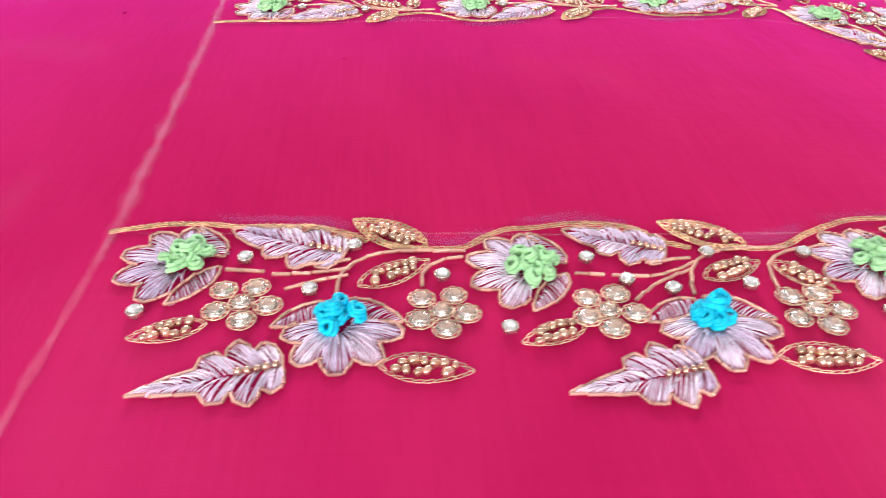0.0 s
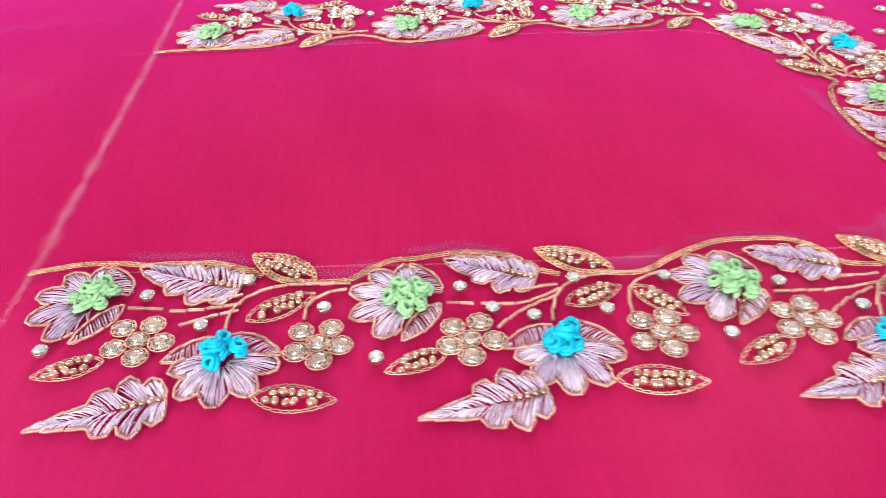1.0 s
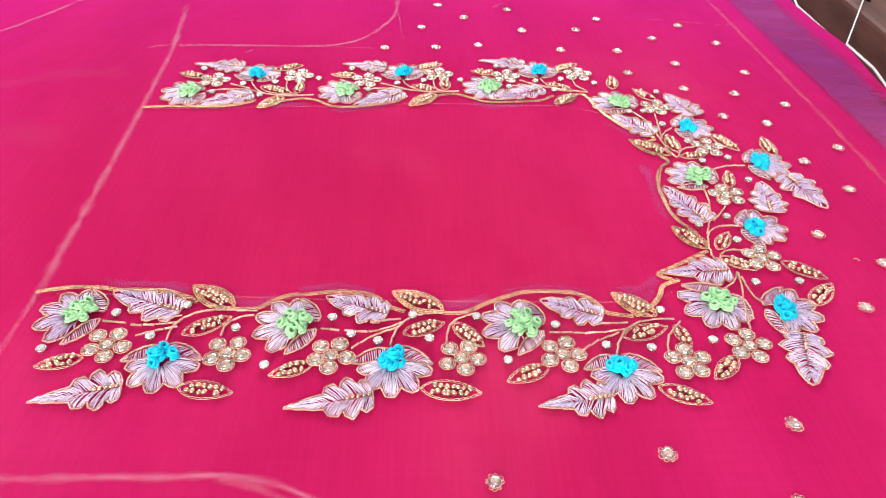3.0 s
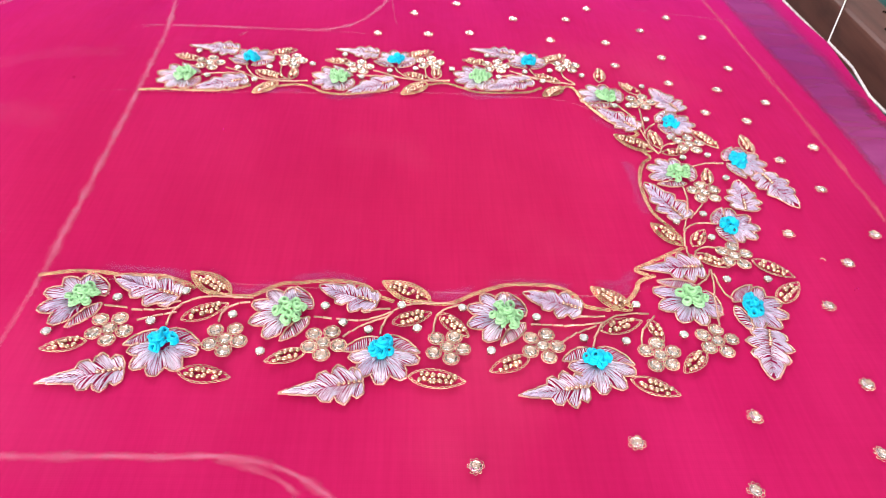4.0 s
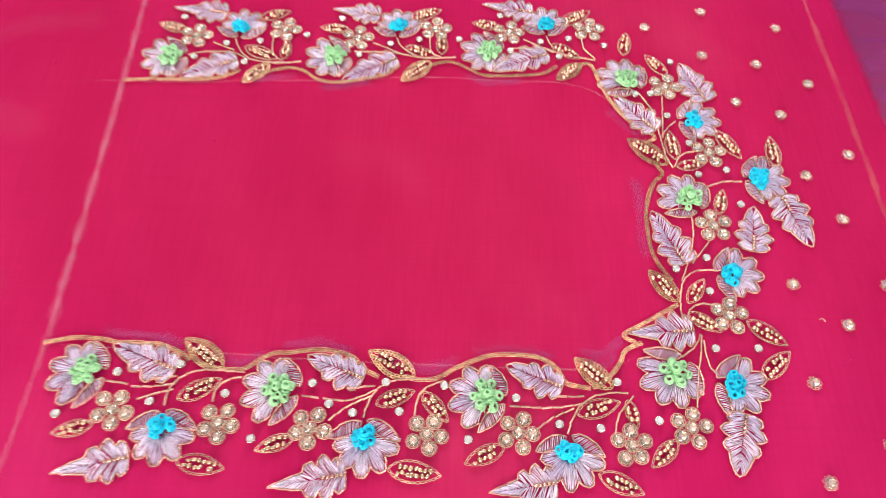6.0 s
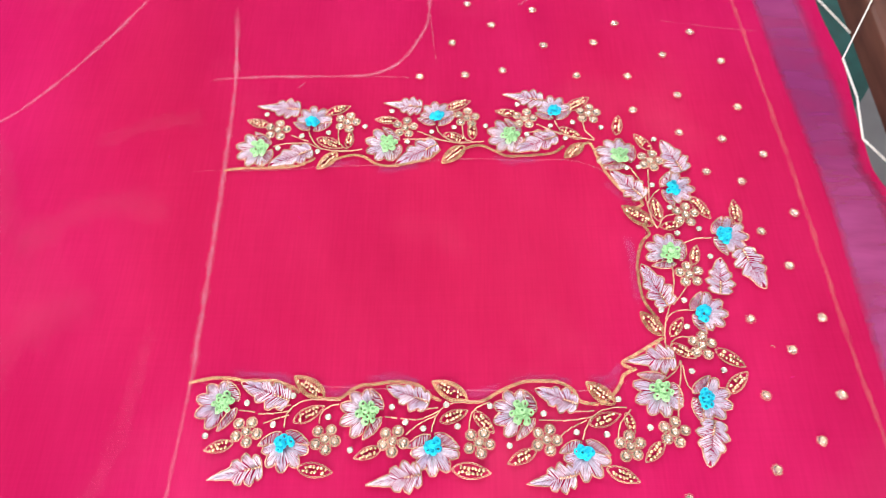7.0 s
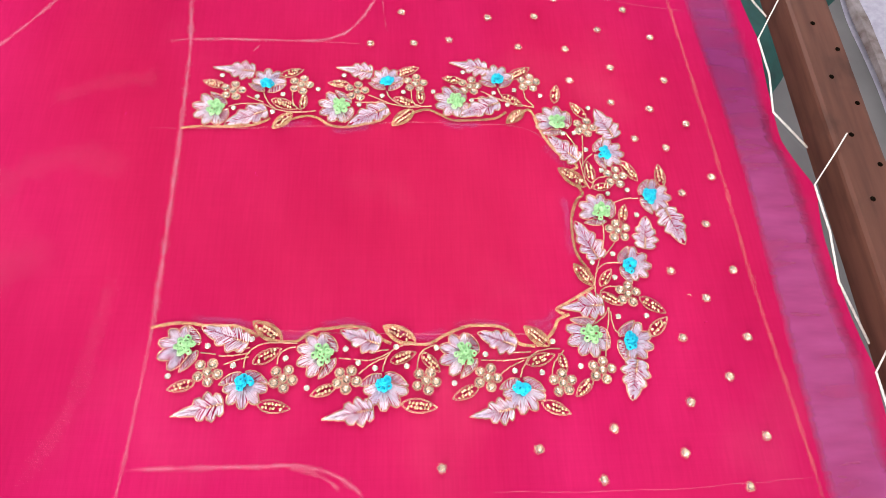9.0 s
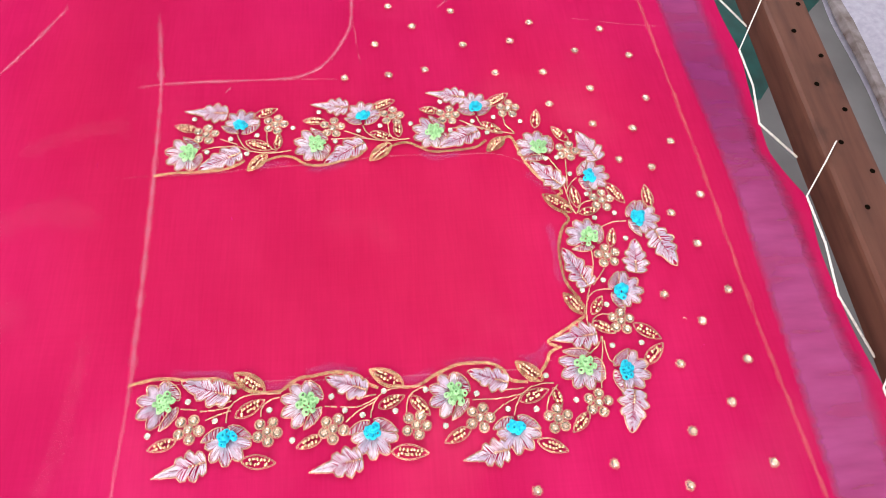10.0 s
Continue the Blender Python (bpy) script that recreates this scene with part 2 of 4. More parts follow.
def shared(name, data, parent, x, y, z, rz=0.0, scale=(1, 1, 1), rx=0.0, ry=0.0):
    """One more piece on a mesh that alike pieces share; millimetres under its thing."""
    ob = new(name, data)
    ob.parent = parent
    ob.matrix_basis = Matrix.LocRotScale((x * MM, y * MM, z * MM), Euler((rx, ry, rz)), scale)
    return ob


def thing(name, x, y, angle, label, category, group):
    ob = new(name)
    ob.empty_display_size = 0.004
    ob.matrix_basis = Matrix.LocRotScale((x * MM, y * MM, 0), Euler((0, 0, radians(angle))), None)
    return tagged(ob, label, category, group)


def smooth_line(ctrl, step=1.0):
    """A rounded line through control points, at even steps."""
    p = [Vector((*c[:2], 0)) for c in ctrl]
    if len(p) == 2:
        dense = [p[0].lerp(p[1], i / 20) for i in range(21)]
    else:
        q = [2 * p[0] - p[1], *p, 2 * p[-1] - p[-2]]
        dense = []
        for i in range(1, len(q) - 2):
            a, b, c, d = q[i - 1:i + 3]
            for k in range(16):
                u = k / 16
                dense.append(0.5 * (2 * b + (c - a) * u + (2 * a - 5 * b + 4 * c - d) * u * u + (3 * b - a - 3 * c + d) * u ** 3))
        dense.append(p[-1])
    total = sum((b - a).length for a, b in zip(dense, dense[1:]))
    n = max(1, round(total / step))
    out, want, gone = [dense[0]], 1, 0.0
    for a, b in zip(dense, dense[1:]):
        seg = (b - a).length
        while want < n and gone + seg >= want * total / n:
            out.append(a.lerp(b, (want * total / n - gone) / max(seg, 1e-9)))
            want += 1
        gone += seg
    return out + [dense[-1]]


rng = random.Random(7)

# one short coil of bullion wire, 1 long along x, and one faceted bead: meshes shared by all pieces
COIL = Mesh()
COIL.tube([(-0.5, 0, 0), (-0.47, 0, 0), (-0.25, 0, 0), (0, 0, 0), (0.25, 0, 0), (0.47, 0, 0), (0.5, 0, 0)], 0.49, 7,
          taper=[0.6, 1, 1.04, 0.98, 1.04, 1, 0.6])
COIL_DATA = COIL.data("bullion_piece", COPPER)
bead_mesh = Mesh()
bead_mesh.lathe([(0.35, -0.62), (0.8, -0.45), (0.92, -0.2), (0.92, 0.2), (0.8, 0.45), (0.35, 0.62)], 8)
BEAD_DATA = bead_mesh.data("bead", BEAD)


def knot_data(name, mat, turns, outer, seed):
    """A wound thread knot: a rising spiral that closes towards the middle."""
    m, r = Mesh(), random.Random(seed)
    pts = []
    n = int(turns * 9)
    for i in range(n + 1):
        u = i / n
        q = 2 * math.pi * turns * u
        rad = outer * (1 - 0.42 * u) * (1 + 0.12 * r.uniform(-1, 1))
        pts.append((rad * math.cos(q), rad * math.sin(q), 0.4 + outer * 1.15 * u ** 0.9 + 0.12 * r.uniform(-1, 1)))
    m.tube(pts, outer * 0.32, 6)
    return m.data(name, mat)


GREEN_KNOTS = [knot_data("knot", GREEN, 2.2, 1.5, s) for s in range(4)]
BLUE_KNOTS = [knot_data("knot", BLUE, 2.6, 1.7, s + 9) for s in range(4)]


def coils(parent, line, z=0.45, piece=3.4, thick=1.0):
    """Bullion pieces end to end along a line."""
    total = sum((b - a).length for a, b in zip(line, line[1:]))
    n = max(1, round(total / piece))
    pts = smooth_line(line, total / n) if len(line) > 2 else [line[0].lerp(line[-1], i / n) for i in range(n + 1)]
    for a, b in zip(pts, pts[1:]):
        d = b - a
        if d.length < 0.4:
            continue
        c = (a + b) / 2
        k = 0.9 * thick * rng.uniform(0.9, 1.1)
        shared("bullion_piece", COIL_DATA, parent, c.x + rng.uniform(-.12, .12), c.y + rng.uniform(-.12, .12), z * thick,
               math.atan2(d.y, d.x) + rng.uniform(-.12, .12), (d.length * rng.uniform(0.93, 1.03), k, k), 0, rng.uniform(-.04, .04))


def threads(mesh, pairs, radius=0.165, rise=0.7):
    """Long satin stitches, each slightly arched and a little astray."""
    for a, b in pairs:
        j = lambda: rng.uniform(-0.26, 0.26)
        a, b = Vector((a[0] + j(), a[1] + j(), 0.1)), Vector((b[0] + j(), b[1] + j(), 0.12))
        h = rise * rng.uniform(0.45, 1.5)
        m1, m2 = a.lerp(b, 0.3), a.lerp(b, 0.7)
        m1.z, m2.z = 0.15 + h, 0.15 + h * 0.9
        mesh.tube([a, m1, m2, b], radius * rng.uniform(0.8, 1.2), 4)


def lobe(origin, angle, length, width, point=0.0, n=18):
    """Edge of one petal: rounded end, or drawn out to a point."""
    ox, oy = origin
    c, s = math.cos(radians(angle)), math.sin(radians(angle))
    edge = []
    for i in range(n + 1):
        u = -1 + 2 * i / n
        along = length * ((0.42 + 0.58 * math.sqrt(max(0, 1 - u * u)) ** 1.1) * (1 - point) + point * (1 - 0.75 * abs(u)))
        across = u * width / 2 * (1 - 0.25 * point)
        edge.append(Vector((ox + along * c - across * s, oy + along * s + across * c, 0)))
    return edge


def petal(parent, origin, angle, length, width, point=0.0, inner=0.36, mat=None, name="petal"):
    edge = lobe(origin, angle, length, width, point)
    m = Mesh()
    ox, oy = origin
    dense = lobe(origin, angle, length - 0.7, width - 0.9, point, max(9, int(width / 0.55)))
    c, s = math.cos(radians(angle)), math.sin(radians(angle))
    pairs = []
    for i, e in enumerate(dense):
        u = -1 + 2 * i / (len(dense) - 1)
        st = length * inner * rng.uniform(0.7, 1.2)
        pairs.append(((ox + st * c - u * width * 0.20 * s, oy + st * s + u * width * 0.20 * c), e))
        if rng.random() < 0.7:
            mid = Vector((ox, oy, 0)).lerp(e, rng.uniform(0.35, 0.6))
            pairs.append(((mid.x, mid.y), e.lerp(Vector((ox, oy, 0)), rng.uniform(0.0, 0.12))))
    threads(m, pairs)
    ob = part(name, m, mat or LILAC, parent)
    coils(ob, edge[1:-1], piece=2.9)
    return ob


def sepal(parent, base, tip, width):
    """A pointed side leaf: slanting twisted stitches inside a bullion outline."""
    a, b = Vector((*base, 0)), Vector((*tip, 0))
    d = b - a
    side = Vector((-d.y, d.x, 0)).normalized() * (width / 2)
    prof = lambda u: math.sin(math.pi * min(1, u) ** 0.8) ** 0.75
    up = [a.lerp(b, i / 12) + side * prof(i / 12) for i in range(13)]
    dn = [a.lerp(b, i / 12) - side * prof(i / 12) for i in range(13)]
    m = Mesh()
    n = int(d.length / 0.85)
    pairs = []
    for i in range(2, n - 1):
        u = i / n
        k = 0.78 * prof(u)
        pairs.append((a.lerp(b, max(0.04, u - 0.06)) - side * k, a.lerp(b, min(0.96, u + 0.06)) + side * k))
    threads(m, pairs, 0.21, 0.55)
    ob = part("sepal", m, PURPLE, parent, "twisted purple stitches")
    coils(ob, up)
    coils(ob, dn)


def flower(x, y, angle, kind, scale=1.0, flip=1, knots_at=None):
    """A fan of satin-stitched petals with two side leaves and a heap of wound knots; x, y is where the stem meets it."""
    if kind == "green":
        petals = [(-86, 14.5, 8.4), (-50, 16.6, 9.0), (-15, 17.8, 9.4), (21, 18.4, 9.8), (57, 18.3, 9.2)]
        centre, sepals, words = (9.0, -2.0), [((0.5, -2.5), (8.0, -16.5), 6.5), ((1.0, 1.5), (12.5, 15.0), 6.0)], "lime green knots"
    else:
        petals = [(-76, 13.5, 8.4), (-37, 16.0, 8.6), (-2, 17.0, 8.8), (33, 17.0, 8.8), (72, 16.6, 8.8)]
        centre, sepals, words = (9.5, 0.0), [((2.0, -1.0), (9.0, -15.5), 6.5), ((1.0, 1.5), (10.5, 16.0), 6.5)], "turquoise knots"
    ob = thing("embroidered_flower", x, y, angle, "lilac satin-stitched flower with " + words + " and copper outline", "embroidered flower", kind + " centred flowers")
    ctr = (centre[0] * scale, centre[1] * scale * flip)
    for a, length, width in petals:
        petal(ob, ctr, a * flip, length * scale, width * scale, inner=0.32 if kind == "green" else 0.20)
    for base, tip, width in sepals:
        sepal(ob, (base[0] * scale, base[1] * flip * scale), (tip[0] * scale, tip[1] * flip * scale), width * scale)
    kx, ky = knots_at or ((9.5 * scale, -1.5 * scale * flip) if kind == "green" else (8.8 * scale, 0.0))
    if kind == "green":
        spots = [(0, 0)] + [(3.0 * math.cos(q), 3.2 * math.sin(q)) for q in np.arange(6) * 1.047 + 0.3] + \
                [(4.9 * math.cos(q), 5.6 * math.sin(q)) for q in np.arange(6) * 1.047 + 0.1]
        data, lift = GREEN_KNOTS, 0.9
    else:
        turn = rng.uniform(0, 6.28)
        spots = [(0.6, -0.4)] + [(rng.uniform(2.0, 3.2) * math.cos(q), rng.uniform(2.6, 4.6) * math.sin(q)) for q in np.arange(8) * 0.785 + turn]
        data, lift = BLUE_KNOTS, 0.9
    for i, (px, py) in enumerate(spots):
        k = scale * (rng.uniform(1.15, 1.5) if kind == "green" else rng.uniform(1.05, 1.45))
        lean = 0.5 if kind == "green" else 0.7
        shared("knot", data[i % 4], ob, kx + scale * px + rng.uniform(-.4, .4), ky + scale * py + rng.uniform(-.4, .4),
               lift + ((1.3 if kind == "green" else 1.9) if math.hypot(px, py) < 2 else 0) + rng.uniform(-.2, .3 if kind == "green" else 1.1), rng.uniform(0, 6.28),
               (k, k, k * rng.uniform(0.9, 1.25)), rng.uniform(-lean, lean), rng.uniform(-lean, lean))
    return ob


def beads_along(parent, line, rows=1, size=0.85):
    for i, p in enumerate(line):
        shared("bead", BEAD_DATA, parent, p.x, p.y, 0.75 + rng.uniform(-.1, .25), rng.uniform(0, 6.28),
               (size * rng.uniform(.9, 1.1),) * 3, radians(90) + rng.uniform(-.5, .5), rng.uniform(-.5, .5))


# start, end, half width at start, at end and at the fullest of each lobe, for a leaf 32 long; then the tip's half width and shape
SLIM = ((0.0, 0.17, 2.6, 5.4, 7.8), (0.17, 0.36, 5.0, 5.0, 9.9), (0.36, 0.56, 4.8, 3.4, 7.9)), 3.7, 0.85
BROAD = ((0.0, 0.20, 2.8, 6.2, 9.0), (0.20, 0.43, 5.6, 5.2, 11.2), (0.43, 0.66, 5.0, 4.6, 9.0)), 5.8, 0.52


def leaf_half(u, shape):
    """Half width of a lobed leaf at u along it: three round lobes from the foot, then a drawn-out end."""
    lobes, tip, bow = shape
    for u0, u1, a, b, peak in lobes:
        if u < u1:
            q = (u - u0) / (u1 - u0)
            low = a + (b - a) * q
            return low + (peak - low) * math.sin(math.pi * q) ** 0.6
    return tip * max(0.0, 1 - (u - lobes[-1][1]) / (1 - lobes[-1][1])) ** bow


def lilac_leaf(x0, y0, x1, y1, fat=1.0, upper=1.0, lower=1.0, shape=SLIM):
    """A lobed leaf from its foot to its tip: satin stitches slanting from the vein, copper outline, a row of beads on the vein."""
    length, angle = math.hypot(x1 - x0, y1 - y0), math.degrees(math.atan2(y1 - y0, x1 - x0))
    ob = thing("embroidered_leaf", x0, y0, angle, "lobed leaf of lilac satin stitch with copper bullion outline", "embroidered leaf", "lilac leaves")
    k = min(1.0, 0.3 + 0.7 * length / 32.0)
    for sgn, f in ((1, upper), (-1, lower)):
        half = lambda u: sgn * f * fat * k * leaf_half(u, shape)
        ends = [0.0] + [q[1] for q in shape[0]] + [1.0]
        for v0, v1 in zip(ends, ends[1:]):
            nm, step = ("leaf_tip", 0.017) if v1 == 1.0 else ("leaf_lobe", 0.0145)
            u0, u1 = v0 + 0.012, v1 - (0.03 if v1 == 1.0 else 0.0)
            m, pairs, u = Mesh(), [], u0
            while u < u1:
                e = (length * u, half(u) * 0.90)
                back = 0.08 if u < 0.17 else 0.14
                v = max(0.02, u - back * rng.uniform(0.8, 1.2))
                pairs.append(((length * v, half(u) * 0.04), e))
                if rng.random() < 0.6:
                    w = rng.uniform(0.3, 0.55)
                    pairs.append(((length * (v + (u - v) * w), half(u) * 0.9 * w), e))
                u += step * rng.uniform(0.8, 1.2)
            threads(m, pairs)
            lobe_ob = part(nm, m, LILAC, ob)
            side = []
            for i in range(15):
                q = min(max(v0 + (v1 - v0) * i / 14, v0 + 1e-5), v1 - 1e-5)
                side.append(Vector((length * q, half(q), 0)))
            coils(lobe_ob, side, piece=3.1 if v1 < 1 else 4.2)
    coils(ob, [Vector((0, -lower * fat * k * leaf_half(0, shape), 0)), Vector((0, upper * fat * k * leaf_half(0, shape), 0))], piece=3.1)
    beads_along(ob, [Vector((q * k, 0.15, 0)) for q in (1.4, 3.4, 5.4, 7.4, 9.4)], size=1.05)
    return ob


def chain(mesh, line, width=1.3, radius=0.2, link=2.4, z=0.35):
    """Chain stitch: drop-shaped loops, each rising out of the one before."""
    pts = smooth_line(line, link)
    for a, b in zip(pts, pts[1:]):
        d = b - a
        if d.length < 0.3:
            continue
        s = Vector((-d.y, d.x, 0)).normalized()
        w = width / 2 * rng.uniform(0.85, 1.15)
        loop = []
        for i in range(9):
            q = 2 * math.pi * i / 9
            u = 0.5 - 0.62 * math.cos(q)
            p = a + d * u + s * (w * math.sin(q) * (0.6 + 0.4 * u))
            p.z = z + 0.3 * u
            loop.append(p)
        mesh.tube(loop, radius, 4, closed=True)


def bead_leaf(x0, y0, x1, y1, width=0.40, bold=False):
    """A small pointed leaf: chain-stitched outline filled with rows of beads."""
    length, angle = math.hypot(x1 - x0, y1 - y0), math.degrees(math.atan2(y1 - y0, x1 - x0))
    words = "orange gold chain stitch" if bold else "fine gold chain stitch"
    ob = thing("beaded_leaf", x0, y0, angle, "pointed leaf of gold beads outlined in " + words, "beaded leaf", "beaded leaves")
    w = length * width / 2
    prof = lambda u: math.sin(math.pi * u ** 0.85) ** 0.8
    m = Mesh()
    for sgn in (1, -1):
        side = [Vector((length * i / 10, sgn * w * prof(i / 10), 0)) for i in range(11)]
        chain(m, side, 1.5 if bold else 1.05, 0.26 if bold else 0.15, 1.8 if bold else 2.2)
        if bold:
            chain(m, [p * 0.97 + Vector((0.02 * length, -sgn * 1.0, 0)) for p in side[1:-1]], 1.3, 0.24, 1.8)
    part("chain_outline", m, ORANGE if bold else GOLD, ob)
    n = max(4, int(length / 2.7))
    for i in range(1, n):
        u = 0.12 + 0.76 * i / n
        for sgn in (1, -1):
            if prof(u) * w < 1.0 and sgn < 0 or rng.random() < 0.06:
                continue
            off = sgn * min(1.35, prof(u) * w * 0.52) + rng.uniform(-.4, .4)
            beads_along(ob, [Vector((length * u + 0.6 * sgn + rng.uniform(-.4, .4), off, 0))], size=rng.uniform(1.3, 1.6))
    return ob


stone_mesh = Mesh()
stone_mesh.lathe([(0.2, 0.10), (1.45, 0.42), (2.5, 0.86), (2.0, 1.45), (1.2, 1.75)], 10)
STONE_DATA = stone_mesh.data("stone", KUNDAN, smooth=False)
foil = Mesh()
foil.lathe([(2.5, -0.02), (2.74, 0.25), (2.68, 0.80), (2.54, 0.80), (1.5, 0.36), (0.25, 0.05)], 10)
FOIL_DATA = foil.data("foil", FOIL, smooth=False)
chaton = Mesh()
chaton.lathe([(0.15, 0.72), (0.9, 1.05), (1.48, 1.5), (1.2, 1.95), (0.75, 2.15)], 8)
CHATON_DATA = chaton.data("crystal", CRYSTAL, smooth=False)
cup = Mesh()
back = Mesh()
back.lathe([(1.30, 1.42), (0.85, 0.95), (0.12, 0.62)], 8)
BACK_DATA = back.data("foil_back", MIRROR, smooth=False)
cup.lathe([(1.15, 0.0), (1.55, 0.35), (1.68, 1.25), (1.60, 1.52), (1.48, 1.52), (1.36, 1.3), (1.3, 0.5)], 12)
for q in range(4):
    a = q * math.pi / 2
    cup.tube([(1.62 * math.cos(a), 1.62 * math.sin(a), 0.3), (1.66 * math.cos(a), 1.66 * math.sin(a), 1.4), (1.2 * math.cos(a), 1.2 * math.sin(a), 1.85)], 0.2, 5)
CUP_DATA = cup.data("cup", SILVER)
ring = Mesh()
ring_pts = [Vector((2.95 * math.cos(q), 2.95 * math.sin(q), 0)) for q in np.linspace(0, 2 * math.pi, 25)]
chain(ring, ring_pts, 1.25, 0.19, 2.0, 0.6)
RING_DATA = ring.data("thread_ring", GOLD)


def stone(parent, x, y, size=1.0):
    shared("thread_ring", RING_DATA, parent, x, y, 0, rng.uniform(0, 6.28), (size, size, size))
    shared("foil", FOIL_DATA, parent, x, y, 0.05, 0, (size, size, size))
    shared("stone", STONE_DATA, parent, x, y, 0.1, rng.uniform(0, 6.28), (size, size, size), rng.uniform(-.08, .08), rng.uniform(-.08, .08))


def stone_flower(x, y, turn=-8.0, size=1.0):
    ob = thing("stone_flower", x, y, turn, "small flower of six champagne glass stones ringed with gold thread", "stone flower", "stone flowers")
    stone(ob, 0, 0, 0.92 * size)
    for k in range(5):
        q = radians(72 * k) + rng.uniform(-.08, .08)
        r = rng.uniform(6.0, 6.7) * size
        stone(ob, r * math.cos(q), r * math.sin(q), rng.uniform(0.97, 1.06) * size)


def rhinestone(x, y):
    ob = thing("rhinestone", x, y, rng.uniform(0, 90), "round clear rhinestone in a small metal cup sewn on silk", "rhinestone", "rhinestones")
    shared("cup", CUP_DATA, ob, 0, 0, 0, 0, (1.18,) * 3)
    shared("foil_back", BACK_DATA, ob, 0, 0, 0.02, 0, (1.18,) * 3)
    shared("crystal", CHATON_DATA, ob, 0, 0, 0, 0, (1.18,) * 3, rng.uniform(-.1, .1), rng.uniform(-.1, .1))


def spangle(x, y):
    ob = thing("scattered_stone", x, y, rng.uniform(0, 360), "single champagne glass stone with looped gold thread border on pink silk", "sewn stone", "scattered stones")
    k = rng.uniform(0.92, 1.05)
    m = Mesh()
    for i in range(9):
        q = 2 * math.pi * i / 9 + rng.uniform(-.2, .2)
        c = Vector((2.6 * math.cos(q), 2.6 * math.sin(q), 0.3))
        e = rng.uniform(0.5, 1.05) * k
        pts = [c + Vector((e * math.cos(q + w), e * math.sin(q + w), 0.15 + 0.25 * math.sin(w))) for w in np.arange(7) * 0.898]
        m.tube(pts, 0.13, 4, closed=True)
    part("looped_border", m, GOLD, ob)
    shared("foil", FOIL_DATA, ob, 0, 0, 0.05, 0, (k * 0.95,) * 3)
    shared("stone", STONE_DATA, ob, 0, 0, 0.1, 0, (k * 0.95,) * 3, rng.uniform(-.1, .1), rng.uniform(-.1, .1))


def stem(*ctrl):
    pts = smooth_line(ctrl, 1.0)
    o = pts[0]
    ob = thing("stem", o.x, o.y, 0, "curved stem of copper bullion pieces couched on pink silk", "embroidered stem", "stems")
    coils(ob, [p - o for p in pts], piece=4.6, thick=1.15)


def vine(*ctrl, rows=2):
    pts = smooth_line(ctrl, 1.0)
    o = pts[0]
    ob = thing("vine_edging", o.x, o.y, 0, "orange gold chain-stitched vine along the neckline edge", "vine edging", "neckline vine")
    m = Mesh()
    loc = [p - o for p in pts]
    for r in range(rows):
        off = (r - (rows - 1) / 2) * 1.05
        line = []
        for i, p in enumerate(loc):
            d = loc[min(i + 1, len(loc) - 1)] - loc[max(i - 1, 0)]
            s = Vector((-d.y, d.x, 0)).normalized() if d.length > 0 else Vector((0, 1, 0))
            line.append(p + s * (off + 0.28 * noise.noise(Vector((i * 0.16, r * 7.0, o.x)))))
        chain(m, line, 1.0, 0.19, 2.1)
    part("chain_stitch", m, ORANGE, ob)


# ---- the setting ----


def block(name, x0, y0, z0, x1, y1, z1, mat, kind="structure", label="", category=""):
    me = bpy.data.meshes.new(name)
    v = [(x, y, z) for z in (z0, z1) for y in (y0, y1) for x in (x0, x1)]
    me.from_pydata(v, [], [(0, 2, 3, 1), (4, 5, 7, 6), (0, 1, 5, 4), (2, 6, 7, 3), (0, 4, 6, 2), (1, 3, 7, 5)])
    me.materials.append(mat)
    return tagged(new(name, me), label, category, kind=kind)


FLOOR = -0.45
block("floor", -2.2, -2.2, FLOOR - 0.1, 2.2, 2.4, FLOOR, CEMENT, label="grey cement floor of the work room")
# unseen walls and ceiling added to close the room, open at the lamps
block("ceiling", -2.2, -2.2, 2.25, 2.2, 2.4, 2.35, PLASTER, label="unseen plaster ceiling added to close the room")
block("wall_west", -2.3, -2.2, FLOOR, -2.2, 2.4, 2.25, PLASTER, label="unseen plaster wall added to close the room")
for nm, a, b, z0, z1 in (("wall_east_left", -2.2, -1.0, FLOOR, 2.25), ("wall_east_right", 1.3, 2.4, FLOOR, 2.25),
                         ("wall_east_sill", -1.0, 1.3, FLOOR, 0.65), ("wall_east_head", -1.0, 1.3, 2.05, 2.25)):
    block(nm, 2.2, a, z0, 2.3, b, z1, PLASTER, label="unseen plaster wall left open for the side fill lamp")
for nm, a, b, z0, z1 in (("wall_north_left", -2.2, -0.6, FLOOR, 2.25), ("wall_north_right", 1.0, 2.2, FLOOR, 2.25),
                         ("wall_north_sill", -0.6, 1.0, FLOOR, 0.55), ("wall_north_head", -0.6, 1.0, 1.75, 2.25)):
    block(nm, a, 2.4, z0, b, 2.5, z1, PLASTER, label="unseen plaster wall left open for the far window lamp")
for nm, a, b, z0, z1 in (("wall_south_left", -2.2, -1.6, FLOOR, 2.25), ("wall_south_right", 0.0, 2.2, FLOOR, 2.25),
                         ("wall_south_head", -1.6, 0.0, 1.6, 2.25)):
    block(nm, a, -2.3, z0, b, -2.2, z1, PLASTER, label="unseen plaster wall left open for the camera-side fill lamp")

# the silk stretched in the frame, its right-hand edge pulled out where the lacing takes it
PULLS = [(-0.33, 0.006), (-0.18, 0.006), (-0.03, 0.006), (0.118, 0.009), (0.267, 0.004), (0.42, 0.008), (0.57, 0.010), (0.72, 0.010)]


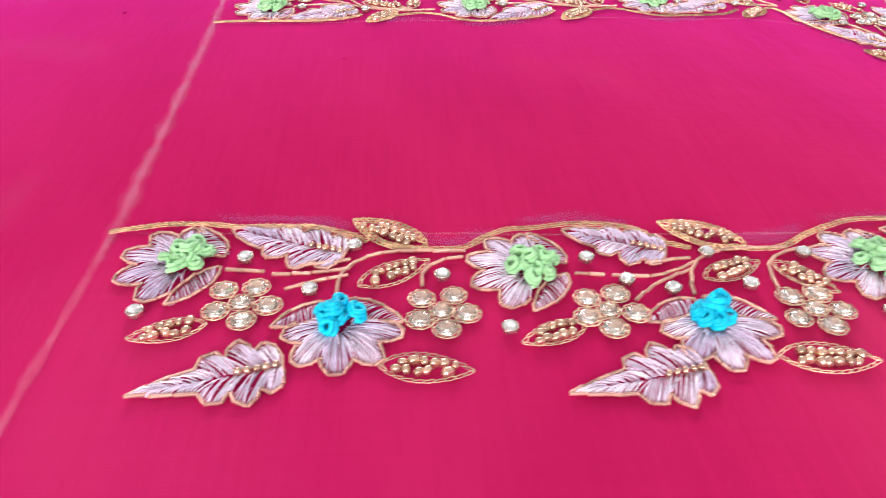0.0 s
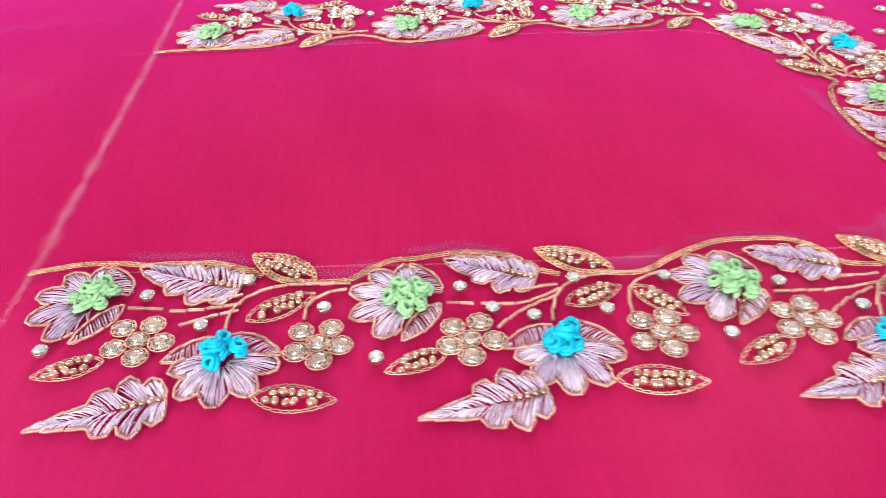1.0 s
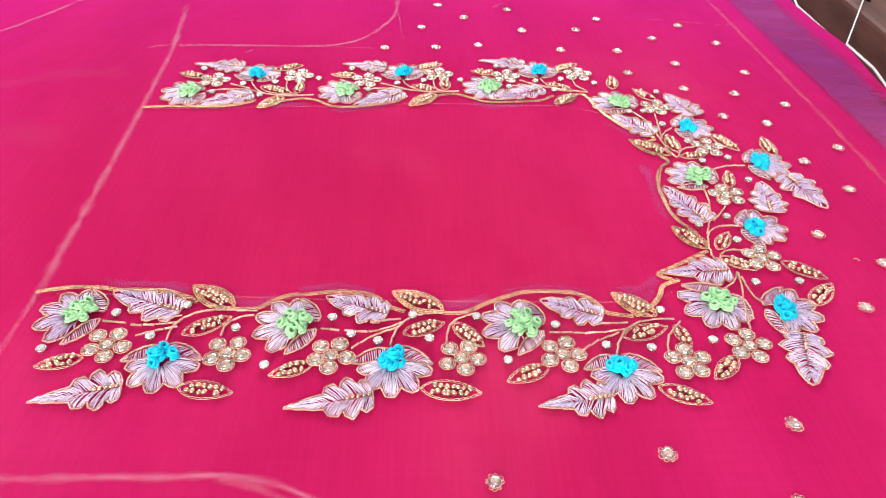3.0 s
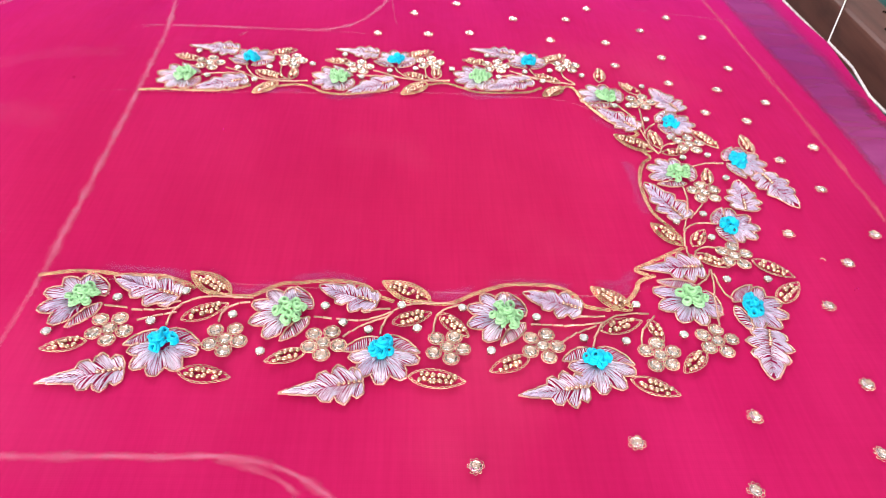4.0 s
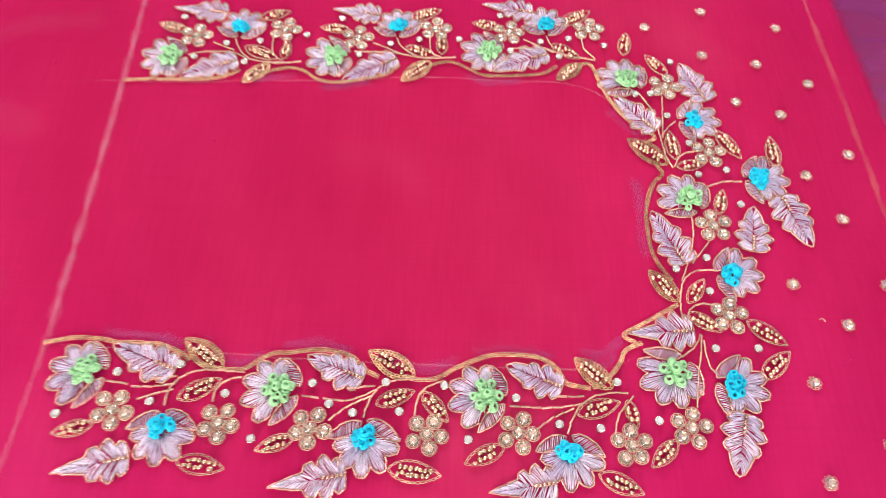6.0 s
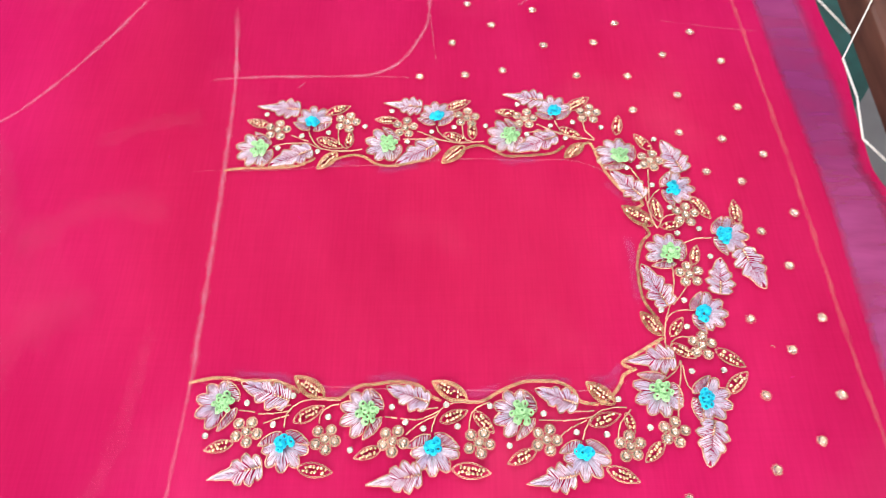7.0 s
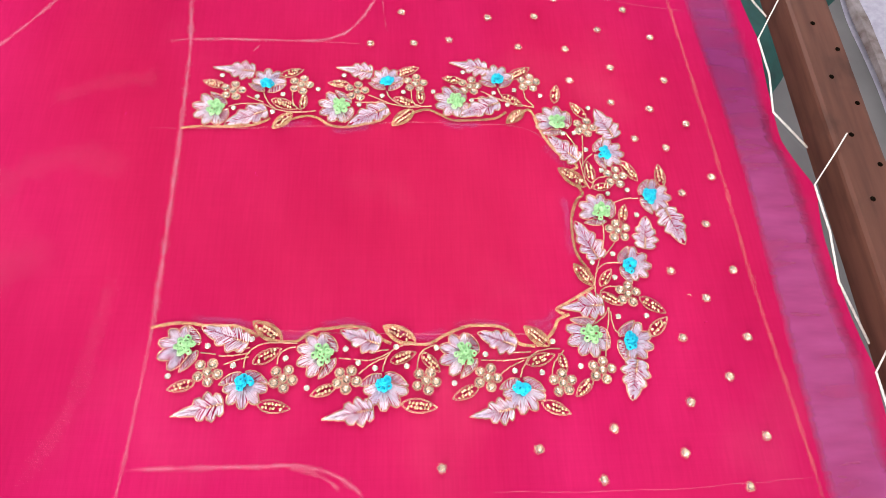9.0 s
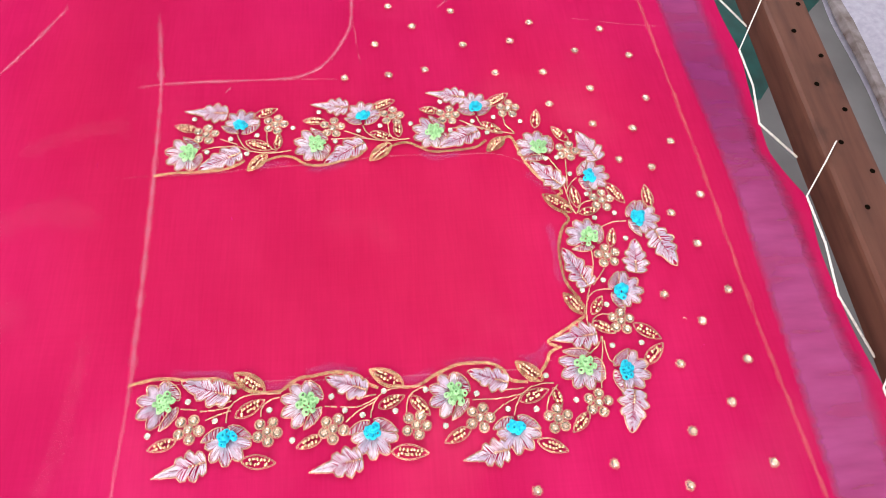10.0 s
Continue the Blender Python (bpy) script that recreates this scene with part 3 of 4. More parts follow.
def edge_x(y):
    """Where the stretched silk ends, at y metres."""
    x = 0.470 + 0.0015 * math.sin(y * 31) + 0.009 * min(1.0, max(0.0, (0.16 - y) / 0.05)) + 0.06 * max(0.0, 0.05 - y)
    for py, d in PULLS:
        x += d * max(0.0, 1 - abs(y - py) / 0.05) ** 1.5
    return min(x, 0.4985)


def sheet(name, left, right, y0, y1, nx, ny, z, mat, label):
    v, f = [], []
    for j in range(ny + 1):
        y = y0 + (y1 - y0) * j / ny
        a, b = left(y), right(y)
        for i in range(nx + 1):
            x = a + (b - a) * i / nx
            wave = 0.0004 * noise.noise(Vector((x * 9, y * 5, 0.3))) if z == 0 else 0
            v.append((x, y, z - 0.0006 + wave))
    for j in range(ny):
        for i in range(nx):
            k = j * (nx + 1) + i
            f.append((k, k + 1, k + nx + 2, k + nx + 1))
    me = bpy.data.meshes.new(name)
    me.from_pydata(v, [], f)
    me.materials.append(mat)
    me.shade_smooth()
    return tagged(new(name, me), label)


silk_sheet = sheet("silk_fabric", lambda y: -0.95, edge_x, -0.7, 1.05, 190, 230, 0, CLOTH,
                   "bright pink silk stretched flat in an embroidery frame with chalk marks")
tagged(silk_sheet, category="fabric")


def band_l(y):
    return 0.4335 + 0.002 * noise.noise(Vector((y * 9, 2.0, 0))) - 0.07 * max(0.0, y - 0.12)


def band_r(y):
    return min(edge_x(y) - 0.005, 0.475 - 0.07 * max(0.0, y - 0.10) + 0.16 * max(0.0, 0.03 - y) + 0.003 * noise.noise(Vector((y * 8, 7.0, 0))))


def selvedge_material():
    """Thin violet band: weft fading in at both edges; its see-through tone is painted, mauve at low y, darker at high
    y.
    """
    m = silk("violet selvedge", (0.32, 0.035, 0.19), (0.45, 0.16, 0.32), (0.5, 0.05, 0.5), 0.55)
    n, l, b = nodes_of(m)
    along = noise_node(m, 7.0, 4.0, (0.4, 1.0, 1.0))
    base = b.inputs["Base Color"].links[0].from_socket
    # painted tone along y stands in for the ground seen through the band
    tc, pos, drift = n.new("ShaderNodeTexCoord"), n.new("ShaderNodeSeparateXYZ"), n.new("ShaderNodeMath")
    l.new(tc.outputs["Object"], pos.inputs[0])
    drift.operation = "MULTIPLY_ADD"
    drift.inputs[1].default_value = -1.1
    l.new(pos.outputs[1], drift.inputs[0])
    l.new(along.outputs[0], drift.inputs[2])
    r = ramp(m, drift.outputs[0], (0.02, (0.20, 0.03, 0.14)), (0.26, (0.31, 0.06, 0.19)), (0.50, (0.40, 0.085, 0.25)))
    l.new(mixed(m, base, r.outputs[0], 0.92), b.inputs["Base Color"])
    uv, sep = n.new("ShaderNodeUVMap"), n.new("ShaderNodeSeparateXYZ")
    uv.uv_map = "across"
    l.new(uv.outputs[0], sep.inputs[0])
    wob = noise_node(m, 120.0, 3.0, (0.3, 3.0, 1.0))
    mix = n.new("ShaderNodeMath")
    mix.operation = "MULTIPLY_ADD"
    mix.inputs[1].default_value = 0.16
    l.new(wob.outputs[0], mix.inputs[0])
    l.new(sep.outputs[0], mix.inputs[2])
    a = ramp(m, mix.outputs[0], (0.05, (0, 0, 0)), (0.19, (0.82, 0.82, 0.82)), (0.80, (0.86, 0.86, 0.86)), (1.10, (0.05, 0.05, 0.05)))
    weft = noise_node(m, 26.0, 4.0, (0.5, 2.2, 1.0))
    thin = ramp(m, weft.outputs[0], (0.34, (0.62, 0.62, 0.62)), (0.66, (0.94, 0.94, 0.94)))
    l.new(mixed(m, a.outputs[0], thin.outputs[0], 1.0, "MULTIPLY"), b.inputs["Alpha"])
    return m


selvedge = sheet("selvedge_band", lambda y: band_l(y) - 0.004, lambda y: band_r(y) + 0.003, -0.7, 1.05, 10, 230, 0.0004, selvedge_material(), "thin violet woven selvedge band")
across = selvedge.data.uv_layers.new(name="across")
for loop in selvedge.data.loops:
    across.data[loop.index].uv = ((loop.vertex_index % 11) / 10, (loop.vertex_index // 11) / 230)
selvedge.parent = silk_sheet
fringe = Mesh()
for i in range(120):
    y = -20 + i * 1.8
    dens = 0.5 + 0.5 * noise.noise(Vector((y * 0.02, 0, 0)))
    if rng.random() > 0.35 + dens * 0.5:
        continue
    x = band_r(y * MM) * 1000 - rng.uniform(0, 4)
    fringe.tube([(x, y, 0.3), (x - rng.uniform(2, 6), y + rng.uniform(-1, 2), 0.5), (x - rng.uniform(4, 8), y + rng.uniform(-1.5, 3), 0.2)], 0.2, 4)
part("fringe", fringe, FRINGE, silk_sheet, "frayed violet threads")


def ribbon(mesh, ctrl, width, z):
    """A hand-drawn line: a flat strip of uneven width just over the cloth."""
    pts = smooth_line(ctrl, 1.5)
    v, f = [], []
    for i, p in enumerate(pts):
        d = pts[min(i + 1, len(pts) - 1)] - pts[max(i - 1, 0)]
        s = Vector((-d.y, d.x, 0)).normalized()
        w = width * (0.75 + 0.5 * noise.noise(p * 0.09) + 0.25 * noise.noise(p * 0.4))
        o = 0.6 * noise.noise(p * 0.05 + Vector((5, 0, 0)))
        v += [p + s * (o - w / 2) + Vector((0, 0, z)), p + s * (o + w / 2) + Vector((0, 0, z))]
    for i in range(len(pts) - 1):
        f.append((2 * i, 2 * i + 2, 2 * i + 3, 2 * i + 1))
    mesh.add(v, f)


def drawn(name, ctrl, width, mat, z, label):
    m = Mesh()
    ribbon(m, ctrl, width, z)
    ob = part(name, m, mat, silk_sheet, label)
    across = ob.data.uv_layers.new(name="across")
    for loop in ob.data.loops:
        across.data[loop.index].uv = (loop.vertex_index % 2, (loop.vertex_index // 2) / (len(m.v) / 2 - 1))


def chalk_line(ctrl, width, mat, label, z=0.12):
    drawn("chalk_line", ctrl, width * 1.25, mat, z, label)
    if mat is CHALK:
        drawn("chalk_smear", ctrl, width * 2.8, FAINT, z - 0.05, "rubbed chalk smear")


chalk_line([(-13, 325), (-11.5, 309), (-4.3, 245), (-1.1, 159), (0.3, 60), (0.6, 0), (0, -15)], 3.0, CHALK, "pale pink chalk line")
chalk_line([(0.5, 15), (0.6, 0), (-2.5, -67), (-6, -110), (-16, -190)], 3.6, FAINT, "fading pink chalk line", 0.2)
chalk_line([(-27, 240), (-4, 245), (58, 247), (98, 248.6), (121, 261), (137, 286), (144.5, 308), (146, 340), (147, 420)], 2.2, CHALK, "curved chalk line")
chalk_line([(145.5, 315), (151.5, 260)], 1.6, FAINT, "faint chalk line", 0.16)
chalk_line([(-200, 180), (-160, 215), (-127, 260), (-91, 323), (-90, 334)], 2.4, CHALK, "curved chalk line")
chalk_line([(-30, 156.5), (-16, 157.5), (40, 159), (66, 161.4), (116, 164), (171, 169), (218, 168), (250, 168), (273, 157), (292.6, 128), (297, 90)], 1.5, FAINT, "faint chalk line")
chalk_line([(0, 0), (60, -1.5), (150, -4), (250, -4), (275, 4)], 1.4, FAINT, "faint chalk line")
chalk_line([(391, 400), (398, 332), (404, 244), (409, 167), (412, 103), (414.5, 42), (417, 1), (421, -45), (425, -98), (430, -180)], 4.6, SEAM, "long coral chalk seam line")
chalk_line([(219, 324), (229, 334)], 1.6, CHALK, "short chalk tick")
chalk_line([(45, 235), (50, 241)], 1.0, CHALK, "short chalk tick")
chalk_line([(93, 247), (118, 246.5), (134, 246)], 1.2, FAINT, "faint chalk line", 0.2)
chalk_line([(96, 246), (106, 251), (118, 257), (124, 264)], 1.3, CHALK, "second stroke of a curved chalk line", 0.2)
chalk_line([(330, 309), (385, 300), (417, 297)], 1.2, FAINT, "faint chalk line")
chalk_line([(200, -106), (320, -107), (430, -101)], 0.9, FAINT, "faint chalk line")
chalk_line([(-4, -89), (23, -89), (72, -88.6), (92, -88.4), (108, -90), (119, -94), (130, -101), (137, -109), (143, -140)], 2.2, CHALK, "curved chalk line")
chalk_line([(92, -90), (104, -92), (116, -97), (124, -104)], 4.5, FAINT, "smudged chalk line", 0.16)
for k, ctrl in enumerate(([(70, 6), (84, -5), (95, -6), (103, 0)], [(24, 6), (50, 5), (66, 0)], [(155, 2), (168, -5), (180, -6), (192, 0)], [(108, 3), (128, 4), (143, 0)],
                          [(196, 2), (215, 4), (236, 1)], [(250, 0), (258, -2), (264, 4)], [(108, 160), (122, 160), (140, 164)], [(192, 173), (203, 167), (225, 168)],
                          [(66, 160), (82, 165), (96, 165)], [(282, 105), (284, 92), (283, 70), (285, 54)], [(272, 150), (282, 137), (290, 131)], [(268, 12), (258, 4), (246, 4)])):
    chalk_line(ctrl, 8.0, BLUECHALK, "smudged blue tracing chalk", 0.10 + 0.008 * k)

for ctrl, width in (([(-150, -60), (-120, 20), (-70, 60)], 40), ([(-60, -100), (-38, -40), (-30, 40)], 16), ([(-140, 90), (-80, 130), (-30, 120)], 34),
                    ([(-100, 180), (-60, 200), (-20, 205)], 24), ([(-180, 200), (-150, 120), (-160, 30)], 30)):
    chalk_line(ctrl, width, DUSTY, "pale chalk dust rubbed into the silk", 0.06)

# ---- the wooden stretcher with its bored holes as black discs, and the white lacing ----


def stretcher():
    ob = new("frame_beam")
    ob.matrix_basis = Matrix.Translation((0.509, 0.2, -0.028))
    tagged(ob, "brown worn timber beam of the embroidery frame with bored holes", "frame beam")
    bm = bmesh.new()
    prof = [(0, 0), (41, 0), (41, 30), (39, 32.6), (36, 33), (3.5, 33), (0.6, 31.5), (0, 29)]
    n = 60
    rows = []
    for j in range(n + 1):
        y = -900 + 1900 * j / n
        rows.append([bm.verts.new(((x + 0.5 * noise.noise(Vector((y * .01, x, 0)))) * MM, y * MM, (z + 0.4 * noise.noise(Vector((y * .012, x, 9)))) * MM)) for x, z in prof])
    for a, b in zip(rows, rows[1:]):
        for k in range(len(prof)):
            bm.faces.new((a[k], a[(k + 1) % len(prof)], b[(k + 1) % len(prof)], b[k]))
    bm.faces.new(rows[0])
    bm.faces.new(rows[-1][::-1])
    bmesh.ops.recalc_face_normals(bm, faces=bm.faces)
    me = bpy.data.meshes.new("beam")
    bm.to_mesh(me)
    bm.free()
    me.materials.append(TIMBER)
    beam = new("beam", me)
    beam.parent = ob
    # each hole is a plug capped at the beam's top, its inner shade painted black
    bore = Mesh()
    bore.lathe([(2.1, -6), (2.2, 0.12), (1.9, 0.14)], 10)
    bore_data = bore.data("hole_disc", HOLE_SHADE)
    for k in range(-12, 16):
        shared("hole_disc", bore_data, ob, 17 + rng.uniform(-1, 1), 23.5 - 59.6 * k - 59.6 + rng.uniform(-1, 1), 33.2)
        shared("hole_disc", bore_data, ob, 32 + rng.uniform(-1, 1), 55.5 - 59.6 * k - 59.6 + rng.uniform(-1, 1), 33.2)
    return ob


stretcher()


def cord(pts, label="white cotton cord lacing the silk to the beam"):
    o = Vector(pts[0])
    ob = new("lacing_cord")
    ob.matrix_basis = Matrix.Translation(o * MM)
    tagged(ob, label, "cord", "lacing")
    m = Mesh()
    q = [Vector(p) - o for p in pts]
    for s in (0, 1, 2):
        strand = []
        for a, b in zip(q, q[1:]):
            n = max(2, int((b - a).length / 1.6))
            for i in range(n):
                p = a.lerp(b, i / n)
                w = len(strand) * 0.9 + s * 2.094
                strand.append(p + Vector((0.4 * math.cos(w), 0.4 * math.cos(w), 0.4 * math.sin(w))))
        m.tube(strand, 0.58, 5)
    part("cord", m, CORD, ob)


LACES = [(164, 118, 35, 8), (343, 267, 188, 184), (492, 420, 340, 333), (14, -33, -112, -132), (642, 570, 492, 462), (-140, -182, -262, -300)]
for hole_y, top_y, low_y, under_y in LACES:
    xt, xl = edge_x(top_y * MM) * 1000 - 1.0, edge_x(low_y * MM) * 1000 - 1.0
    cord([(522, hole_y, 1.0), (522, hole_y, 5.8), (508, hole_y - (hole_y - top_y) * 14 / (522 - xt), 5.7), (xt, top_y, 0.6), (xt + 0.3, (top_y + low_y) / 2, 0.9), (xl, low_y, 0.6), (510, under_y - 12, -27)])


def rumpled(name, x0, x1, y0, y1, z, high, mat, label, category, ragged=0.03, seed=0.0, skew=0.0):
    """Cloth dropped on the floor: soft folds, an uneven outline and real thickness at its rim."""
    nx, ny, v, f = 40, 60, [], []
    for j in range(ny + 1):
        for i in range(nx + 1):
            u, w = i / nx, j / ny
            x, y = x0 + (x1 - x0) * u, y0 + (y1 - y0) * w
            rim = min(1.0, 12 * min(u, 1 - u, w, 1 - w))
            x += ragged * noise.noise(Vector((y * 6, seed, 1))) * (1 - rim * 0.5)
            y += ragged * noise.noise(Vector((x * 6, seed, 4))) * (1 - rim * 0.5)
            fold = 0.5 + 0.5 * noise.noise(Vector((x * 5 + seed, y * 3, 0))) + 0.25 * noise.noise(Vector((x * 14, y * 9, seed)))
            y += skew * max(0.0, x - 0.8)
            v.append((x, y, z + rim * (0.006 + high * max(0.0, fold))))
    for j in range(ny):
        for i in range(nx):
            k = j * (nx + 1) + i
            f.append((k, k + 1, k + nx + 2, k + nx + 1))
    me = bpy.data.meshes.new(name)
    me.from_pydata(v, [], f)
    me.materials.append(mat)
    me.shade_smooth()
    return tagged(new(name, me), label, category)


rumpled("teal_cloth", 0.5, 1.4, 0.59, 1.7, FLOOR, 0.05, TEAL, "rumpled dark teal cotton cloth dropped on the floor", "cloth", 0.03, 3.0, 1.2)
sack = rumpled("white_sack", 0.985, 1.75, -0.7, 0.86, FLOOR, 0.02, SACKING, "pale lavender woven sack with a brown stained hem on the floor", "sack", 0.01, 8.0)
hem = rumpled("hem", 0.982, 1.002, -0.7, 0.86, FLOOR + 0.014, 0.012, STAIN, "brown stained hem", "", 0.008, 8.0)
hem.parent = sack

# loose ends of red thread lying on the silk
for k, (x, y) in enumerate(((364.0, 24.5), (372.0, 3.0), (-42.0, 168.0), (58.0, 118.0))):
    ob = thing("loose_thread", x, y, 50 * k, "short loose end of dark red thread on the silk", "thread", "loose threads")
    m = Mesh()
    m.tube([(0, 0, 0.2), (1.0, 0.5, 0.6), (1.9, 0.2, 0.5), (2.6, -0.9, 0.2)], 0.25, 5)
    part("strand", m, CLOTH if k else COPPER, ob)


# ---- the embroidery: lower band, upper band, then the curved end ----
for x, y, a, k, s, f in (
        (32.3, -14.0, 184, "green", 1.0, 1), (120.0, -19.5, 182, "green", 1.0, 1), (212.6, -20.5, 178, "green", 1.0, 1), (296.5, 3.0, 222, "green", 1.02, -1),
        (315.0, 83.5, 135, "green", 0.96, 1), (291.0, 164.0, 138, "green", 1.0, 1),
        (31.4, 179.5, 188, "green", 1.0, -1), (125.5, 184.0, 186, "green", 1.0, -1), (215.7, 191.5, 182, "green", 1.0, -1)):
    flower(x, y, a, k, s, f)
for x, y, a, s, f in ((60.8, -28.5, 274, 0.97, 1), (149.5, -30.0, 272, 1.0, 1), (239.5, -33.8, 270, 0.97, 1), (308.0, -7.5, -15, 0.98, 1),
                      (316.5, 47.5, 0, 0.95, 1), (340.7, 105.0, 0, 0.98, 1), (310.7, 143.5, 0, 0.95, 1),
                      (58.5, 193.0, 88, 0.92, -1), (151.5, 198.5, 92, 0.9, -1), (240.2, 204.5, 94, 0.9, -1)):
    flower(x, y, a, "blue", s, f)
for leaf in ((50.4, -50.0, 19.2, -57.7), (143.2, -54.5, 111.1, -60.8), (233.0, -55.5, 204.2, -60.3),
             (48.5, 214.0, 16.1, 216.6), (140.3, 216.5, 111.6, 220.4), (232.5, 223.5, 202.1, 229.3)):
    lilac_leaf(*leaf)
for leaf in ((329.5, 158.5, 317.5, 186.0), (359.5, 95.0, 369.5, 64.5), (339.0, 61.0, 343.6, 88.0), (319.8, -23.0, 312.0, -51.0)):
    lilac_leaf(*leaf, shape=BROAD)
lilac_leaf(302.0, 16.8, 270.6, 14.2, 1.08)
for leaf in ((298.0, 136.0, 276.9, 158.9), (303.0, 52.5, 289.4, 83.1)):
    lilac_leaf(*leaf, upper=0.85, lower=0.95, shape=BROAD)
for leaf in ((62.5, -10.5, 32.0, 0.5), (147.5, -12.0, 121.3, -2.0), (238.0, -13.0, 212.5, -3.5)):
    lilac_leaf(*leaf, upper=0.95, lower=0.8, shape=BROAD)
for leaf in ((60.5, 176.5, 30.0, 162.0), (152.0, 182.0, 122.2, 164.2), (240.5, 190.0, 207.7, 175.1)):
    lilac_leaf(*leaf, upper=0.75, lower=1.0, shape=BROAD)
for leaf in ((31.7, -36.5, 15.3, -41.0), (66.2, -24.1, 83.8, -14.4), (71.1, -51.0, 91.5, -53.8), (119.4, -39.6, 103.7, -45.6), (154.2, -23.8, 170.9, -17.3),
             (161.1, -51.6, 183.7, -54.1), (174.7, -17.6, 186.3, -30.6), (211.0, -40.9, 194.1, -48.7), (244.0, -25.5, 263.5, -19.4), (251.6, -51.4, 270.0, -59.0),
             (267.1, -18.3, 270.3, -31.0), (287.5, -36.0, 275.0, -47.8)):
    bead_leaf(*leaf)
for leaf in ((285.1, 191.0, 288.6, 208.9), (309.2, 176.3, 298.2, 191.6), (331.7, 136.8, 342.4, 118.7), (360.8, 113.9, 361.0, 134.0), (306.4, 116.5, 305.4, 135.5),
             (306.8, 111.6, 322.3, 114.7), (324.5, 82.5, 329.1, 97.5), (301.6, 31.1, 310.9, 44.1), (300.7, 25.7, 315.3, 16.6), (328.5, 22.5, 345.4, 10.7), (330.8, -6.2, 345.8, 7.4)):
    bead_leaf(*leaf)
for leaf in ((27.2, 198.3, 10.2, 203.3), (63.3, 186.8, 83.3, 178.6), (68.7, 210.3, 86.1, 216.9), (86.6, 178.5, 88.4, 192.5), (122.5, 203.9, 105.7, 204.5),
             (157.2, 191.6, 174.6, 184.4), (158.5, 214.8, 177.0, 222.6), (178.3, 186.5, 178.1, 202.5), (212.8, 210.0, 196.0, 212.9), (242.9, 197.6, 259.5, 187.0),
             (249.2, 214.3, 268.0, 226.4)):
    bead_leaf(*leaf)
for leaf in ((83.5, -9.0, 64.5, 4.3), (170.5, -10.5, 149.6, 1.1), (260.5, -13.0, 244.6, 0.6), (301.6, 113.3, 282.0, 129.0), (297.0, 32.0, 284.4, 47.8),
             (79.0, 174.0, 65.8, 159.9), (171.8, 180.5, 155.8, 165.2), (259.5, 182.8, 245.1, 170.3)):
    bead_leaf(*leaf, width=0.44, bold=True)
for x, y, q in ((38.6, -29.8, -8), (86.0, -34.2, -10), (125.9, -35.4, -15), (177.2, -36.4, -10), (217.5, -34.6, -5), (267.0, -38.6, 20), (294.5, -30.0, 5),
                (307.0, 167.7, 0), (325.6, 122.0, 8), (320.6, 75.4, 20), (320.4, 25.0, 10), (33.6, 194.2, 8), (85.0, 201.8, 0), (128.3, 197.0, 10),
                (174.2, 206.5, 10), (218.0, 205.6, 8), (266.0, 210.8, 10)):
    stone_flower(x, y, q)
for x, y in ((37.3, -12.8), (64.8, -8.2), (54.4, -25.8), (87.0, -21.3), (15.0, -32.6), (101.3, -40.9), (125.1, -15.2), (158.0, -13.8), (133.4, -24.5), (144.2, -28.2),
             (164.7, -27.0), (184.5, -14.6), (216.7, -19.2), (235.6, -30.5), (253.7, -31.8), (195.3, -38.5), (262.9, -10.3), (280.1, -27.6)):
    rhinestone(x, y)
for x, y in ((310.8, 7.6), (331.0, 8.3), (274.2, 197.2), (312.1, 186.2), (288.9, 160.8), (297.7, 161.4), (305.3, 145.9), (315.0, 127.2), (317.2, 106.5), (332.7, 110.0),
             (336.7, 88.4), (313.8, 55.9), (297.7, 49.0), (312.6, 37.4)):
    rhinestone(x, y)
for x, y in ((24.4, 208.2), (52.4, 188.4), (71.7, 191.3), (35.7, 177.1), (64.9, 174.4), (98.3, 197.3), (118.0, 211.8), (148.0, 192.6), (164.6, 196.9), (130.2, 183.2),
             (188.2, 198.2), (212.8, 218.7), (236.5, 198.6), (253.4, 201.9), (218.5, 190.5), (246.9, 187.2)):
    rhinestone(x, y)
for x, y in ((185.5, -91.8), (247.1, -81.2), (286.2, -100.5), (297.2, -68.8), (341.5, -84.9), (351.2, -52.2), (379.7, -106.4), (398.2, -75.0), (381.8, -35.2),
             (354.3, -7.4), (401.0, -7.1), (377.3, 22.1), (355.1, 43.2), (401.9, 44.4), (389.2, 82.1), (375.9, 108.9), (402.2, 123.7), (370.3, 150.2), (346.3, 158.4)):
    spangle(x, y)
for x, y in ((391.2, 174.0), (363.5, 187.8), (332.2, 193.5), (300.3, 214.7), (380.8, 218.1), (336.7, 229.6), (376.4, 264.5), (300.5, 248.3), (260.7, 248.6), (277.3, 283.3),
             (236.9, 280.2), (331.0, 271.0), (357.0, 295.5), (203.3, 253.7), (173.7, 248.9), (138.2, 246.9), (163.8, 282.6), (195.9, 302.2), (176.6, 325.9), (230.1, 319.3), (296.6, 304.4)):
    spangle(x, y)
for ctrl in (
        ((32.7, -16.8), (42.6, -18.0)), ((44.4, -19.0), (52.7, -19.0), (63.9, -17.3)), ((48.4, -25.0), (55.7, -22.0), (63.6, -20.0)), ((50.5, -15.8), (63.8, -13.8)),
        ((61.1, -27.5), (61.2, -21.1), (63.2, -16.6), (68.1, -12.5), (75.5, -10.3), (94.0, -10.8)), ((81.5, -25.0), (82.5, -18.3), (86.3, -14.9), (93.1, -13.2))):
    stem(*ctrl)
